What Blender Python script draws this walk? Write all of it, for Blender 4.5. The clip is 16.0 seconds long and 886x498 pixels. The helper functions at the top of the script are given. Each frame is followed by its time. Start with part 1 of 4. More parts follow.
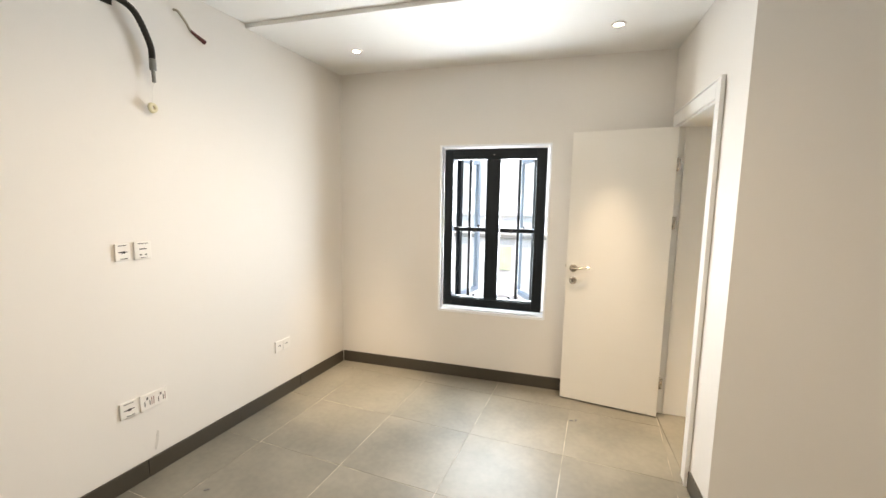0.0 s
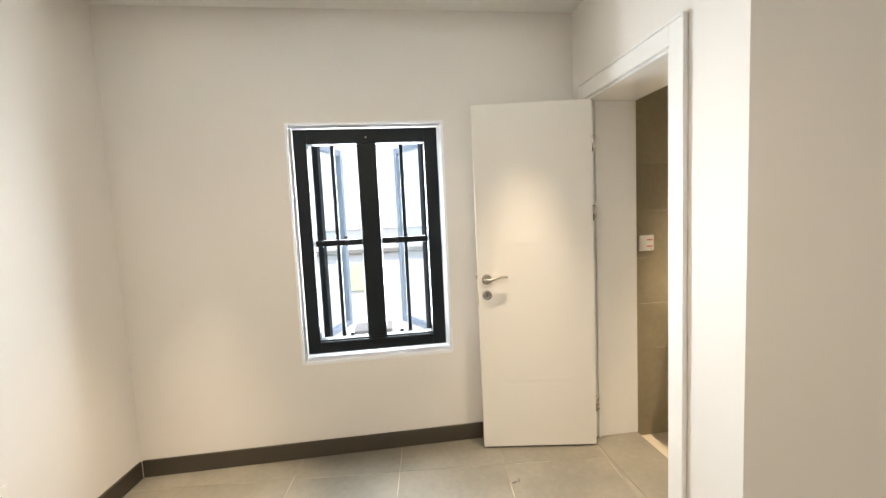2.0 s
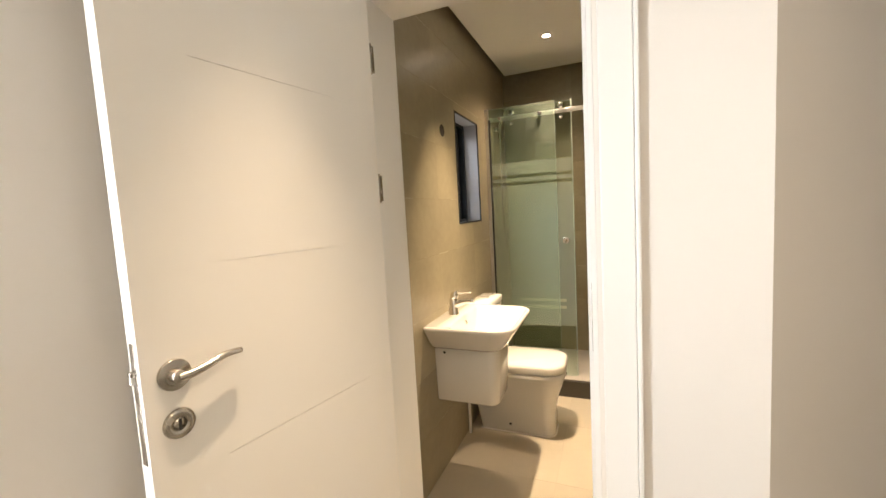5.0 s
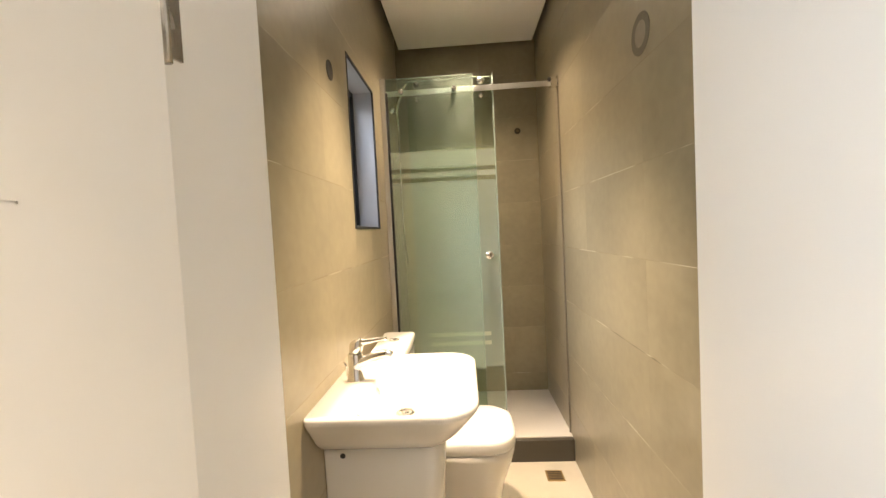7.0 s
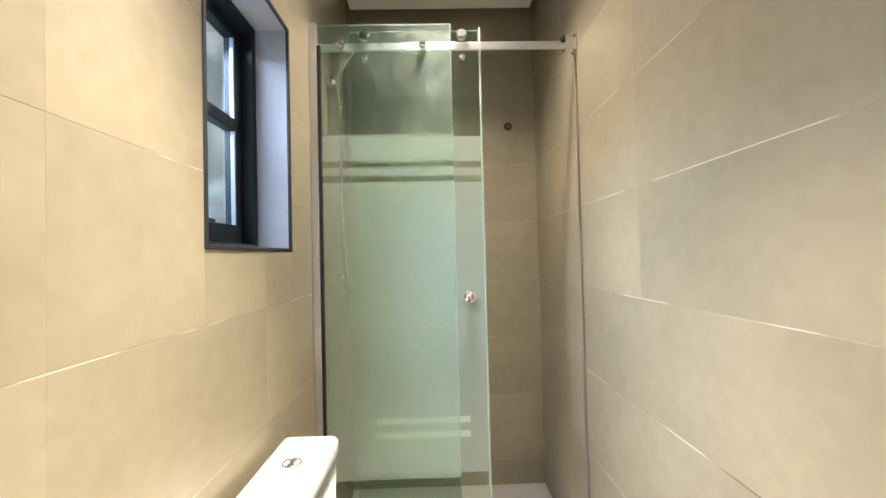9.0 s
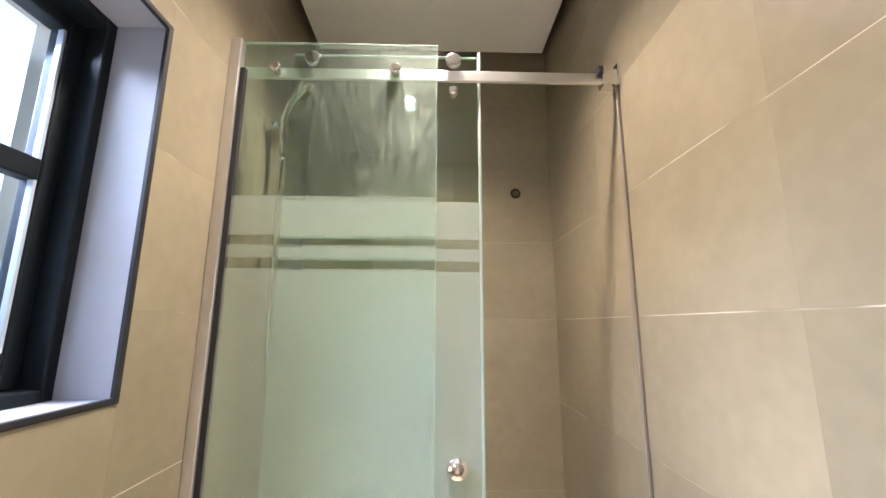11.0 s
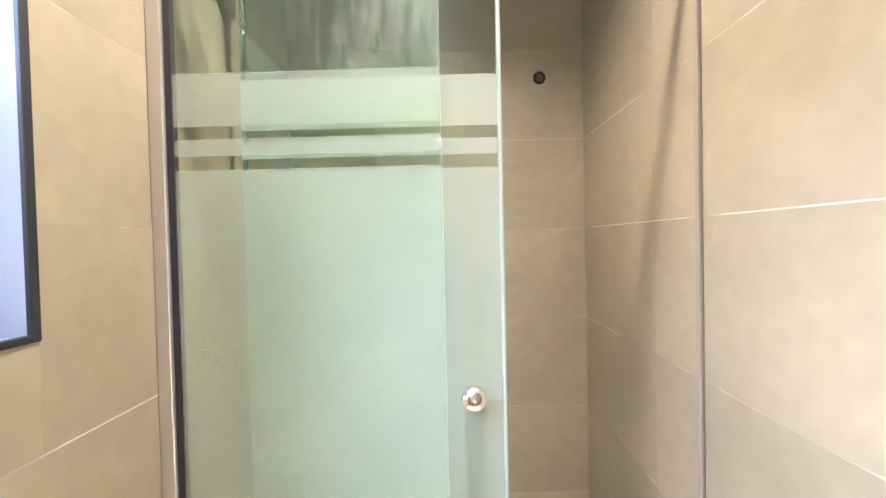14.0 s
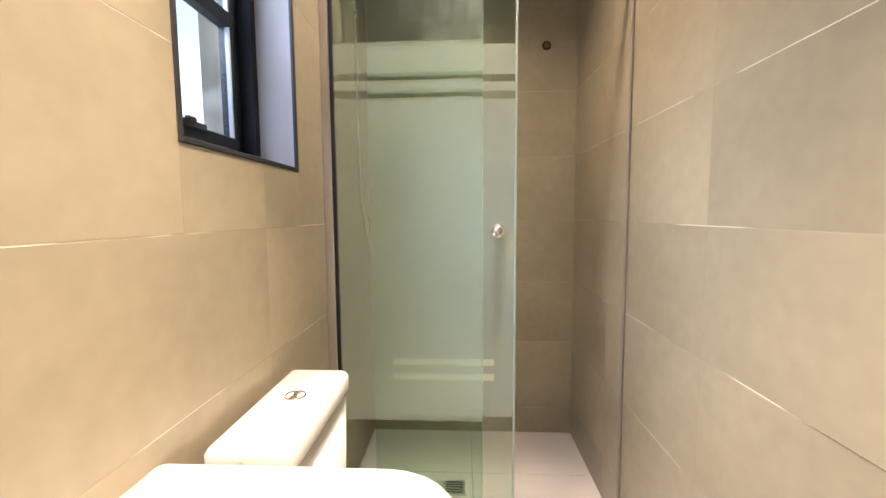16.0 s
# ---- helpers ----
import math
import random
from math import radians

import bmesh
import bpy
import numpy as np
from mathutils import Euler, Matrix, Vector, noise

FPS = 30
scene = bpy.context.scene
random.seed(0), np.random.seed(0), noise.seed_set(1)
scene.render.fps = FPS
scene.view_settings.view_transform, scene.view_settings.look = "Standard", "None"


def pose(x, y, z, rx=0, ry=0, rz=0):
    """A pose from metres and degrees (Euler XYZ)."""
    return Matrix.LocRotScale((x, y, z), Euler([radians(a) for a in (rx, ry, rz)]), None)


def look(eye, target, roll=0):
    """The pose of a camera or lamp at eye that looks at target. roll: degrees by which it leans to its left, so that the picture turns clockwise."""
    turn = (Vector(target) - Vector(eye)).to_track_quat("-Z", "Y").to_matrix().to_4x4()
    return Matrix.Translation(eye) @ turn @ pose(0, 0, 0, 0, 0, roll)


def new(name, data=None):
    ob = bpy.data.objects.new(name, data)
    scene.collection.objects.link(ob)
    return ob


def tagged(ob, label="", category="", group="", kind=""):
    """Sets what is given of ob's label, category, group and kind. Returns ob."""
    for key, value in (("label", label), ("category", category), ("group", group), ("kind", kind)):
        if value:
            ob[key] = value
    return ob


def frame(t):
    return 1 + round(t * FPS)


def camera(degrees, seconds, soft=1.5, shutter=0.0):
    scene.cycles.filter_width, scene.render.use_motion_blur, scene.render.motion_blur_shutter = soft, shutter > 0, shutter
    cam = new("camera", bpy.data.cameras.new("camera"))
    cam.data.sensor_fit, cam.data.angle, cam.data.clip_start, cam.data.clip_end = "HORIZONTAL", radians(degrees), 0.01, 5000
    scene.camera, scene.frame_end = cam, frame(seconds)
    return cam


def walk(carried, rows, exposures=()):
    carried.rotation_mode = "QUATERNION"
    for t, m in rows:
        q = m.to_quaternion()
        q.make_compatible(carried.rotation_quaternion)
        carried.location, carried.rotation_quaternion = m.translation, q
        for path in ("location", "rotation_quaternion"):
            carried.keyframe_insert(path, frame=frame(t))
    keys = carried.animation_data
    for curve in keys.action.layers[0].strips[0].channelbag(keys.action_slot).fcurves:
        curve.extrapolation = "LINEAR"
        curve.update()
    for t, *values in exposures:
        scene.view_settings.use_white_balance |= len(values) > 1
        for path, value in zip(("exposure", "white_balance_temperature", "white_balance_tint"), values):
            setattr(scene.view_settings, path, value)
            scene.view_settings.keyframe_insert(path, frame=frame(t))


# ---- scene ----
cam = camera(95.7, 16.0)
PATH = [
    (0, (-0.746, -3.326, 1.532), (-1.301, -1.419, 1.301), 1.0),
    (0.5, (-0.632, -3.405, 1.519), (-1.108, -1.471, 1.331), 1.2),
    (1, (-0.91, -2.947, 1.484), (-1.073, -0.964, 1.282), -1.5),
    (1.5, (-1.057, -2.687, 1.486), (-1.015, -0.697, 1.292), -1.9),
    (2, (-1.18, -2.448, 1.441), (-0.928, -0.471, 1.275), -2.7),
    (2.5, (-1.288, -2.167, 1.409), (-0.745, -0.248, 1.252), -3.2),
    (3, (-1.29, -1.875, 1.38), (-0.44, -0.07, 1.241), -3.7),
    (3.5, (-1.335, -1.592, 1.376), (-0.143, 0.007, 1.221), -4.1),
    (4, (-1.346, -1.355, 1.365), (0.123, -0.009, 1.197), -4.0),
    (4.5, (-1.244, -1.115, 1.347), (0.449, -0.064, 1.169), -3.8),
    (5, (-1.114, -0.907, 1.326), (0.726, -0.142, 1.152), -3.2),
    (5.2, (-1.057, -0.823, 1.32), (0.82, -0.155, 1.146), -3.2),
    (7.3, (-0.181, -0.459, 1.222), (1.816, -0.39, 1.137), -2.4),
    (7.5, (-0.092, -0.456, 1.233), (1.905, -0.406, 1.146), -2.0),
    (8, (0.114, -0.454, 1.224), (2.113, -0.446, 1.161), -1.9),
    (8.2, (0.196, -0.458, 1.225), (2.195, -0.467, 1.165), -1.8),
    (10.3, (0.884, -0.51, 1.275), (2.871, -0.571, 1.492), -0.4),
    (10.5, (0.933, -0.514, 1.331), (2.919, -0.585, 1.552), -0.2),
    (11, (1.055, -0.555, 1.387), (3.019, -0.598, 1.76), 0.3),
    (11.5, (1.136, -0.581, 1.428), (3.074, -0.594, 1.923), 0.7),
    (12, (1.228, -0.598, 1.455), (3.141, -0.581, 2.037), 0.6),
    (12.5, (1.327, -0.617, 1.496), (3.241, -0.588, 2.077), 0.4),
    (13, (1.372, -0.630, 1.523), (3.330, -0.580, 1.930), 0.0),
    (13.5, (1.35, -0.61, 1.453), (3.342, -0.575, 1.617), -0.8),
    (14, (1.255, -0.568, 1.375), (3.254, -0.539, 1.336), -1.3),
    (14.5, (1.087, -0.534, 1.331), (3.083, -0.484, 1.208), -1.2),
    (15, (0.919, -0.511, 1.298), (2.911, -0.453, 1.139), -0.8),
    (15.5, (0.786, -0.518, 1.203), (2.778, -0.434, 1.037), -0.5),
    (16, (0.65, -0.491, 1.135), (2.64, -0.393, 0.963), -0.4),
]
walk(cam, [(t, look(eye, target, roll)) for t, eye, target, roll in PATH],
     [(0.0, 2.66, 6750, 12), (1.5, 2.66, 6650, 12), (2.5, 2.52, 6550, 11), (3.5, 2.28, 6700, 12), (5.0, 2.5, 7050, 15),
      (7.3, 2.98, 6350, 13), (8.2, 3.25, 5300, 10), (10.3, 3.2, 5450, 19), (12.5, 3.6, 5250, 21), (13.0, 3.65, 4950, 18), (14.0, 3.83, 5250, 21), (15.0, 3.4, 5650, 24), (16.0, 3.05, 5850, 21)])

# ---- world and lights ----
world = bpy.data.worlds.new("world")
scene.world = world
world.use_nodes = True
wn = world.node_tree.nodes
sky = wn.new("ShaderNodeTexSky")
sky.sky_type = "NISHITA"
sky.sun_disc = False
sky.sun_elevation = radians(52)
sky.sun_rotation = radians(112)
wn["Background"].inputs[1].default_value = 0.10
world.node_tree.links.new(sky.outputs[0], wn["Background"].inputs[0])

sun = new("sun", bpy.data.lights.new("sun", "SUN"))
sun.data.energy, sun.data.angle, sun.data.color = 1.8, radians(0.5), (1.0, 0.95, 0.88)
sun.matrix_world = look((0, 0, 20), (-math.sin(radians(112)) * 20 / math.tan(radians(52)), -math.cos(radians(112)) * 20 / math.tan(radians(52)), 0))

WARM = (1.0, 0.80, 0.56)
CEIL_BED, CEIL_FIELD, CEIL_BATH = 2.645, 2.672, 2.525
BED_LAMPS = [(-2.27, -0.49, CEIL_BED), (-0.46, -0.51, CEIL_BED)]
# unseen lamps added to fill the bedroom with broad light
FILL_LAMPS = [(-1.5, -1.7, CEIL_FIELD), (-1.3, -3.8, CEIL_FIELD), (-0.2, -4.2, CEIL_FIELD)]
BATH_LAMPS = [(1.88, -0.53, CEIL_BATH), (1.04, -0.42, CEIL_BATH)]


def spot(place, watts, angle, blend):
    lamp = new("downlight_and_fill_lamp", bpy.data.lights.new("downlight_and_fill_lamp", "SPOT"))
    lamp.data.energy, lamp.data.color = watts, WARM
    lamp.data.spot_size, lamp.data.spot_blend, lamp.data.shadow_soft_size = radians(angle), blend, 0.024
    lamp.matrix_world = pose(place[0], place[1], place[2] - 0.012)
    return lamp


spot(BED_LAMPS[0], 62, 35, 1.0)
spot(BED_LAMPS[1], 42, 42, 1.0)
for p, watts in zip(FILL_LAMPS, (22, 17, 1.5)):
    spot(p, watts, 165, 1.0).data.shadow_soft_size = 0.09
spot(BATH_LAMPS[0], 20, 122, 1.0).data.shadow_soft_size = 0.04
spot(BATH_LAMPS[1], 68, 62, 1.0)


def window_light(place, turn, w, h, watts, colour):
    lamp = new("window_daylight", bpy.data.lights.new("window_daylight", "AREA"))
    lamp.data.shape, lamp.data.size, lamp.data.size_y = "RECTANGLE", w, h
    lamp.data.energy, lamp.data.color = watts, colour
    lamp.matrix_world = pose(*place, *turn)
    return lamp


window_light((-1.29, 0.152, 1.31), (-90, 0, 0), 0.66, 1.15, 18, (0.84, 0.93, 1.0))
sky_patch = window_light((1.53, 0.19, 1.80), (0, 0, 0), 0.40, 0.30, 0.9, (0.86, 0.93, 1.0))
sky_patch.matrix_world = look((1.53, 0.19, 1.80), (1.53, -1.035, 0.62))
sky_patch.data.spread = radians(75)


# ---- materials ----
def material(name, colour, rough=0.5, metal=0.0, spread=0.06, scale=6.0, grain=120.0, bump=0.05, spec=0.5, per_object=0.0, stain=None, stain_amount=0.0, stain_range=(0.2, 0.9), gloss_spread=0.06, coat=0.0):
    """A surface with two scales of variation in colour, gloss and relief."""
    m = bpy.data.materials.new(name)
    m.use_nodes = True
    n, l = m.node_tree.nodes, m.node_tree.links
    b = n["Principled BSDF"]
    tc = n.new("ShaderNodeTexCoord")
    info = n.new("ShaderNodeObjectInfo")
    shift = n.new("ShaderNodeVectorMath")
    shift.operation = "ADD"
    off = n.new("ShaderNodeVectorMath")
    off.operation = "SCALE"
    off.inputs[0].default_value = (7.3, 3.1, 5.7)
    l.new(info.outputs["Random"], off.inputs["Scale"])
    l.new(tc.outputs["Object"], shift.inputs[0])
    l.new(off.outputs[0], shift.inputs[1])
    big = n.new("ShaderNodeTexNoise")
    big.inputs["Scale"].default_value, big.inputs["Detail"].default_value = scale, 2.5
    fine = n.new("ShaderNodeTexNoise")
    fine.inputs["Scale"].default_value, fine.inputs["Detail"].default_value = grain, 1.5
    for t in (big, fine):
        l.new(shift.outputs[0], t.inputs["Vector"])
    both = n.new("ShaderNodeMath")
    both.operation = "MULTIPLY_ADD"
    both.inputs[1].default_value = 0.35
    l.new(fine.outputs[0], both.inputs[0])
    l.new(big.outputs[0], both.inputs[2])
    ramp = n.new("ShaderNodeMapRange")
    ramp.inputs["From Min"].default_value, ramp.inputs["From Max"].default_value = 0.15, 1.2
    ramp.inputs["To Min"].default_value, ramp.inputs["To Max"].default_value = 1 - spread, 1 + spread
    l.new(both.outputs[0], ramp.inputs["Value"])
    last = ramp.outputs[0]
    if per_object:
        po = n.new("ShaderNodeMapRange")
        po.inputs["To Min"].default_value, po.inputs["To Max"].default_value = 1 - per_object, 1 + per_object
        l.new(info.outputs["Random"], po.inputs["Value"])
        mul = n.new("ShaderNodeMath")
        mul.operation = "MULTIPLY"
        l.new(last, mul.inputs[0])
        l.new(po.outputs[0], mul.inputs[1])
        last = mul.outputs[0]
    tint = n.new("ShaderNodeVectorMath")
    tint.operation = "SCALE"
    tint.inputs[0].default_value = colour
    l.new(last, tint.inputs["Scale"])
    out = tint.outputs[0]
    if stain:
        sn = n.new("ShaderNodeTexNoise")
        sn.inputs["Scale"].default_value, sn.inputs["Detail"].default_value = scale * 0.6, 3
        sn.inputs["Roughness"].default_value = 0.5
        l.new(shift.outputs[0], sn.inputs["Vector"])
        sr = n.new("ShaderNodeMapRange")
        sr.inputs["From Min"].default_value, sr.inputs["From Max"].default_value = stain_range
        sr.interpolation_type = "SMOOTHSTEP"
        sr.inputs["To Max"].default_value = stain_amount
        l.new(sn.outputs[0], sr.inputs["Value"])
        mix = n.new("ShaderNodeMix")
        mix.data_type = "RGBA"
        l.new(sr.outputs[0], mix.inputs["Factor"])
        l.new(out, mix.inputs["A"])
        mix.inputs["B"].default_value = (*stain, 1)
        out = mix.outputs["Result"]
    l.new(out, b.inputs["Base Color"])
    rr_ = n.new("ShaderNodeMapRange")
    rr_.inputs["From Min"].default_value, rr_.inputs["From Max"].default_value = 0.05, 0.95
    rr_.inputs["To Min"].default_value, rr_.inputs["To Max"].default_value = max(0.02, rough - gloss_spread), rough + gloss_spread
    l.new(big.outputs[0], rr_.inputs["Value"])
    l.new(rr_.outputs[0], b.inputs["Roughness"])
    b.inputs["Metallic"].default_value = metal
    b.inputs["Specular IOR Level"].default_value = spec
    b.inputs["Coat Weight"].default_value = coat
    b.inputs["Coat Roughness"].default_value = 0.08
    if bump:
        bp = n.new("ShaderNodeBump")
        bp.inputs["Strength"].default_value, bp.inputs["Distance"].default_value = bump, 0.004
        l.new(both.outputs[0], bp.inputs["Height"])
        l.new(bp.outputs[0], b.inputs["Normal"])
    return m


def glass(name, tint, gloss=1.0, rough=0.02, streaks=0.0):
    """Thin pane: light passes straight, with a Fresnel sheen and, where asked, dried water marks."""
    m = bpy.data.materials.new(name)
    m.use_nodes = True
    n, l = m.node_tree.nodes, m.node_tree.links
    n.remove(n["Principled BSDF"])
    clear, shine, mix, fr = n.new("ShaderNodeBsdfTransparent"), n.new("ShaderNodeBsdfGlossy"), n.new("ShaderNodeMixShader"), n.new("ShaderNodeLayerWeight")
    clear.inputs[0].default_value = (*tint, 1)
    shine.inputs["Roughness"].default_value = rough
    fr.inputs[0].default_value = 0.5
    steep = n.new("ShaderNodeMath")
    steep.operation = "POWER"
    steep.inputs[1].default_value = 4.5
    l.new(fr.outputs["Facing"], steep.inputs[0])
    k = n.new("ShaderNodeMath")
    k.operation = "MULTIPLY_ADD"
    k.inputs[1].default_value, k.inputs[2].default_value = 0.85 * gloss, 0.04 * gloss
    l.new(steep.outputs[0], k.inputs[0])
    l.new(k.outputs[0], mix.inputs[0])
    l.new(clear.outputs[0], mix.inputs[1])
    l.new(shine.outputs[0], mix.inputs[2])
    out = mix.outputs[0]
    if streaks:
        tc, mp = n.new("ShaderNodeTexCoord"), n.new("ShaderNodeMapping")
        mp.inputs["Scale"].default_value = (105, 105, 20)
        ns = n.new("ShaderNodeTexNoise")
        ns.inputs["Scale"].default_value, ns.inputs["Detail"].default_value, ns.inputs["Roughness"].default_value = 1.0, 6, 0.72
        ns.inputs["Distortion"].default_value = 0.5
        l.new(tc.outputs["Object"], mp.inputs[0])
        l.new(mp.outputs[0], ns.inputs["Vector"])
        wide = n.new("ShaderNodeTexNoise")
        wide.inputs["Scale"].default_value, wide.inputs["Detail"].default_value = 7.0, 2
        l.new(tc.outputs["Object"], wide.inputs["Vector"])
        sep, edge = n.new("ShaderNodeSeparateXYZ"), n.new("ShaderNodeMapRange")
        l.new(tc.outputs["Object"], sep.inputs[0])
        edge.inputs["From Min"].default_value, edge.inputs["From Max"].default_value = -0.20, -0.50
        edge.inputs["To Min"].default_value, edge.inputs["To Max"].default_value = 0.25, 1.0
        l.new(sep.outputs["Y"], edge.inputs["Value"])
        rg = n.new("ShaderNodeMapRange")
        rg.inputs["From Min"].default_value, rg.inputs["From Max"].default_value, rg.inputs["To Max"].default_value = 0.38, 0.82, streaks
        l.new(ns.outputs[0], rg.inputs["Value"])
        m1, m2 = n.new("ShaderNodeMath"), n.new("ShaderNodeMath")
        m1.operation = m2.operation = "MULTIPLY"
        l.new(rg.outputs[0], m1.inputs[0])
        l.new(edge.outputs[0], m1.inputs[1])
        l.new(m1.outputs[0], m2.inputs[0])
        l.new(wide.outputs[0], m2.inputs[1])
        film_, mix2 = n.new("ShaderNodeBsdfDiffuse"), n.new("ShaderNodeMixShader")
        film_.inputs[0].default_value = (0.84, 0.93, 0.80, 1)
        l.new(m2.outputs[0], mix2.inputs[0])
        l.new(out, mix2.inputs[1])
        l.new(film_.outputs[0], mix2.inputs[2])
        out = mix2.outputs[0]
    l.new(out, n["Material Output"].inputs[0])
    return m


def frosted(name, tint, veil):
    """Sandblasted glass: part of the light passes, the rest is scattered on both sides."""
    m = bpy.data.materials.new(name)
    m.use_nodes = True
    n, l = m.node_tree.nodes, m.node_tree.links
    n.remove(n["Principled BSDF"])
    clear, dif, tr = n.new("ShaderNodeBsdfTransparent"), n.new("ShaderNodeBsdfDiffuse"), n.new("ShaderNodeBsdfTranslucent")
    half, mix = n.new("ShaderNodeMixShader"), n.new("ShaderNodeMixShader")
    ns, tc = n.new("ShaderNodeTexNoise"), n.new("ShaderNodeTexCoord")
    ns.inputs["Scale"].default_value, ns.inputs["Detail"].default_value = 2.2, 4
    l.new(tc.outputs["Object"], ns.inputs["Vector"])
    rg = n.new("ShaderNodeMapRange")
    rg.inputs["From Min"].default_value, rg.inputs["From Max"].default_value = 0.3, 0.7
    rg.inputs["To Min"].default_value, rg.inputs["To Max"].default_value = veil - 0.012, veil + 0.012
    l.new(ns.outputs[0], rg.inputs["Value"])
    clear.inputs[0].default_value = (0.93, 0.97, 0.95, 1)
    dif.inputs[0].default_value = tr.inputs[0].default_value = (*tint, 1)
    l.new(dif.outputs[0], half.inputs[1])
    l.new(tr.outputs[0], half.inputs[2])
    l.new(rg.outputs[0], mix.inputs[0])
    l.new(clear.outputs[0], mix.inputs[1])
    l.new(half.outputs[0], mix.inputs[2])
    l.new(mix.outputs[0], n["Material Output"].inputs[0])
    return m


def glow(name, colour, strength):
    m = bpy.data.materials.new(name)
    m.use_nodes = True
    n, l = m.node_tree.nodes, m.node_tree.links
    n.remove(n["Principled BSDF"])
    e = n.new("ShaderNodeEmission")
    e.inputs[0].default_value, e.inputs[1].default_value = (*colour, 1), strength
    l.new(e.outputs[0], n["Material Output"].inputs[0])
    return m


M_REVEALW = material("white_reveal_paint", (0.87, 0.88, 0.89), 0.5, spread=0.02, scale=14, grain=80, bump=0.02)
M_PAINT = material("wall_paint", (0.775, 0.74, 0.69), 0.6, spread=0.012, scale=0.9, grain=70, bump=0.03, gloss_spread=0.02)
M_CEIL = material("ceiling_paint", (0.82, 0.81, 0.78), 0.7, spread=0.02, scale=2.0, grain=40, bump=0.02)
M_WOODWHITE = material("white_lacquer", (0.80, 0.77, 0.71), 0.36, spread=0.008, scale=2, grain=40, bump=0.0, gloss_spread=0.02)
M_GLOSSWHITE = material("white_gloss_trim", (0.82, 0.81, 0.78), 0.36, spread=0.006, scale=3, grain=40, bump=0.0, gloss_spread=0.01)
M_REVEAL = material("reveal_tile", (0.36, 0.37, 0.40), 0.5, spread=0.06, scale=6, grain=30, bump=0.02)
M_TILE = material("grey_floor_tile", (0.180, 0.164, 0.132), 0.46, spread=0.42, scale=3.0, grain=30, bump=0.015, per_object=0.05, stain=(0.36, 0.33, 0.28), stain_amount=0.12, gloss_spread=0.09)
M_WTILE = material("taupe_wall_tile", (0.285, 0.244, 0.162), 0.33, spread=0.36, scale=2.0, grain=26, bump=0.012, per_object=0.03, gloss_spread=0.07)
M_BTILE = material("beige_floor_tile", (0.50, 0.44, 0.34), 0.32, spread=0.08, scale=4.0, grain=30, bump=0.015, per_object=0.04)
M_BGROUT = material("beige_floor_grout", (0.47, 0.41, 0.315), 0.7, spread=0.1, scale=8, grain=120, bump=0.05)
M_STILE = material("shower_floor_tile", (0.60, 0.55, 0.49), 0.4, spread=0.08, scale=5.0, grain=60, bump=0.05)
M_SKIRT = material("dark_grey_skirting", (0.056, 0.047, 0.034), 0.36, spread=0.10, scale=5, grain=80, bump=0.03)
M_GROUT = material("pale_grout", (0.62, 0.56, 0.45), 0.85, spread=0.2, scale=7, grain=200, bump=0.1, stain=(0.27, 0.235, 0.165), stain_amount=0.95, stain_range=(0.40, 0.56))
M_FGROUT = material("floor_grout", (0.52, 0.47, 0.37), 0.85, spread=0.15, scale=7, grain=200, bump=0.15, stain=(0.20, 0.185, 0.15), stain_amount=0.9, stain_range=(0.40, 0.62))
M_DARK = material("dark_aluminium", (0.006, 0.0105, 0.0145), 0.5, 0.0, spread=0.12, scale=9, grain=200, bump=0.03, spec=0.3)
M_BLACK = material("black_rubber", (0.012, 0.012, 0.013), 0.6, spread=0.15, bump=0.05)
M_SASH = material("grey_blue_aluminium", (0.50, 0.59, 0.70), 0.4, 0.0, spread=0.06, scale=9, grain=160, bump=0.02)
M_CHROME = material("chrome", (0.78, 0.77, 0.75), 0.09, 1.0, spread=0.03, scale=20, bump=0.0, gloss_spread=0.04)
M_NICKEL = material("brushed_nickel", (0.50, 0.46, 0.40), 0.26, 1.0, spread=0.10, scale=25, grain=300, bump=0.03)
M_STEEL = material("satin_steel_rail", (0.84, 0.83, 0.80), 0.30, 1.0, spread=0.04, scale=12, grain=250, bump=0.02)
M_ALU = material("satin_aluminium", (0.62, 0.60, 0.56), 0.32, 0.8, spread=0.05, scale=12, grain=250, bump=0.03)
M_CERAMIC = material("white_ceramic", (0.68, 0.655, 0.60), 0.10, spread=0.015, scale=3, grain=20, bump=0.0, coat=0.5, gloss_spread=0.03)
M_PLASTIC = material("white_plastic", (0.80, 0.77, 0.72), 0.32, spread=0.02, scale=12, bump=0.02)
M_SLOT = material("dark_slot", (0.03, 0.028, 0.026), 0.6, bump=0.0)
M_SCUFF = material("grey_scuff", (0.63, 0.595, 0.54), 0.7, spread=0.25, scale=60, bump=0.0)
M_RED = material("faded_red_print", (0.62, 0.17, 0.13), 0.5, spread=0.15, scale=60, bump=0.0)
M_CONDUIT = material("black_brown_conduit", (0.016, 0.013, 0.009), 0.35, spread=0.3, scale=40, bump=0.05)
M_WIRE = material("grey_beige_wire", (0.42, 0.38, 0.29), 0.5, spread=0.12, scale=40, bump=0.02)
M_MARK = material("dark_red_mark", (0.22, 0.06, 0.05), 0.5, bump=0.0)
M_REDWIRE = material("dark_red_connector", (0.10, 0.02, 0.018), 0.45, bump=0.02)
M_TAPE = material("grey_tape", (0.22, 0.22, 0.20), 0.6, spread=0.15, scale=50, bump=0.1)
M_COPPER = material("bare_pipe_end", (0.13, 0.10, 0.06), 0.35, 0.9, spread=0.2, scale=40)
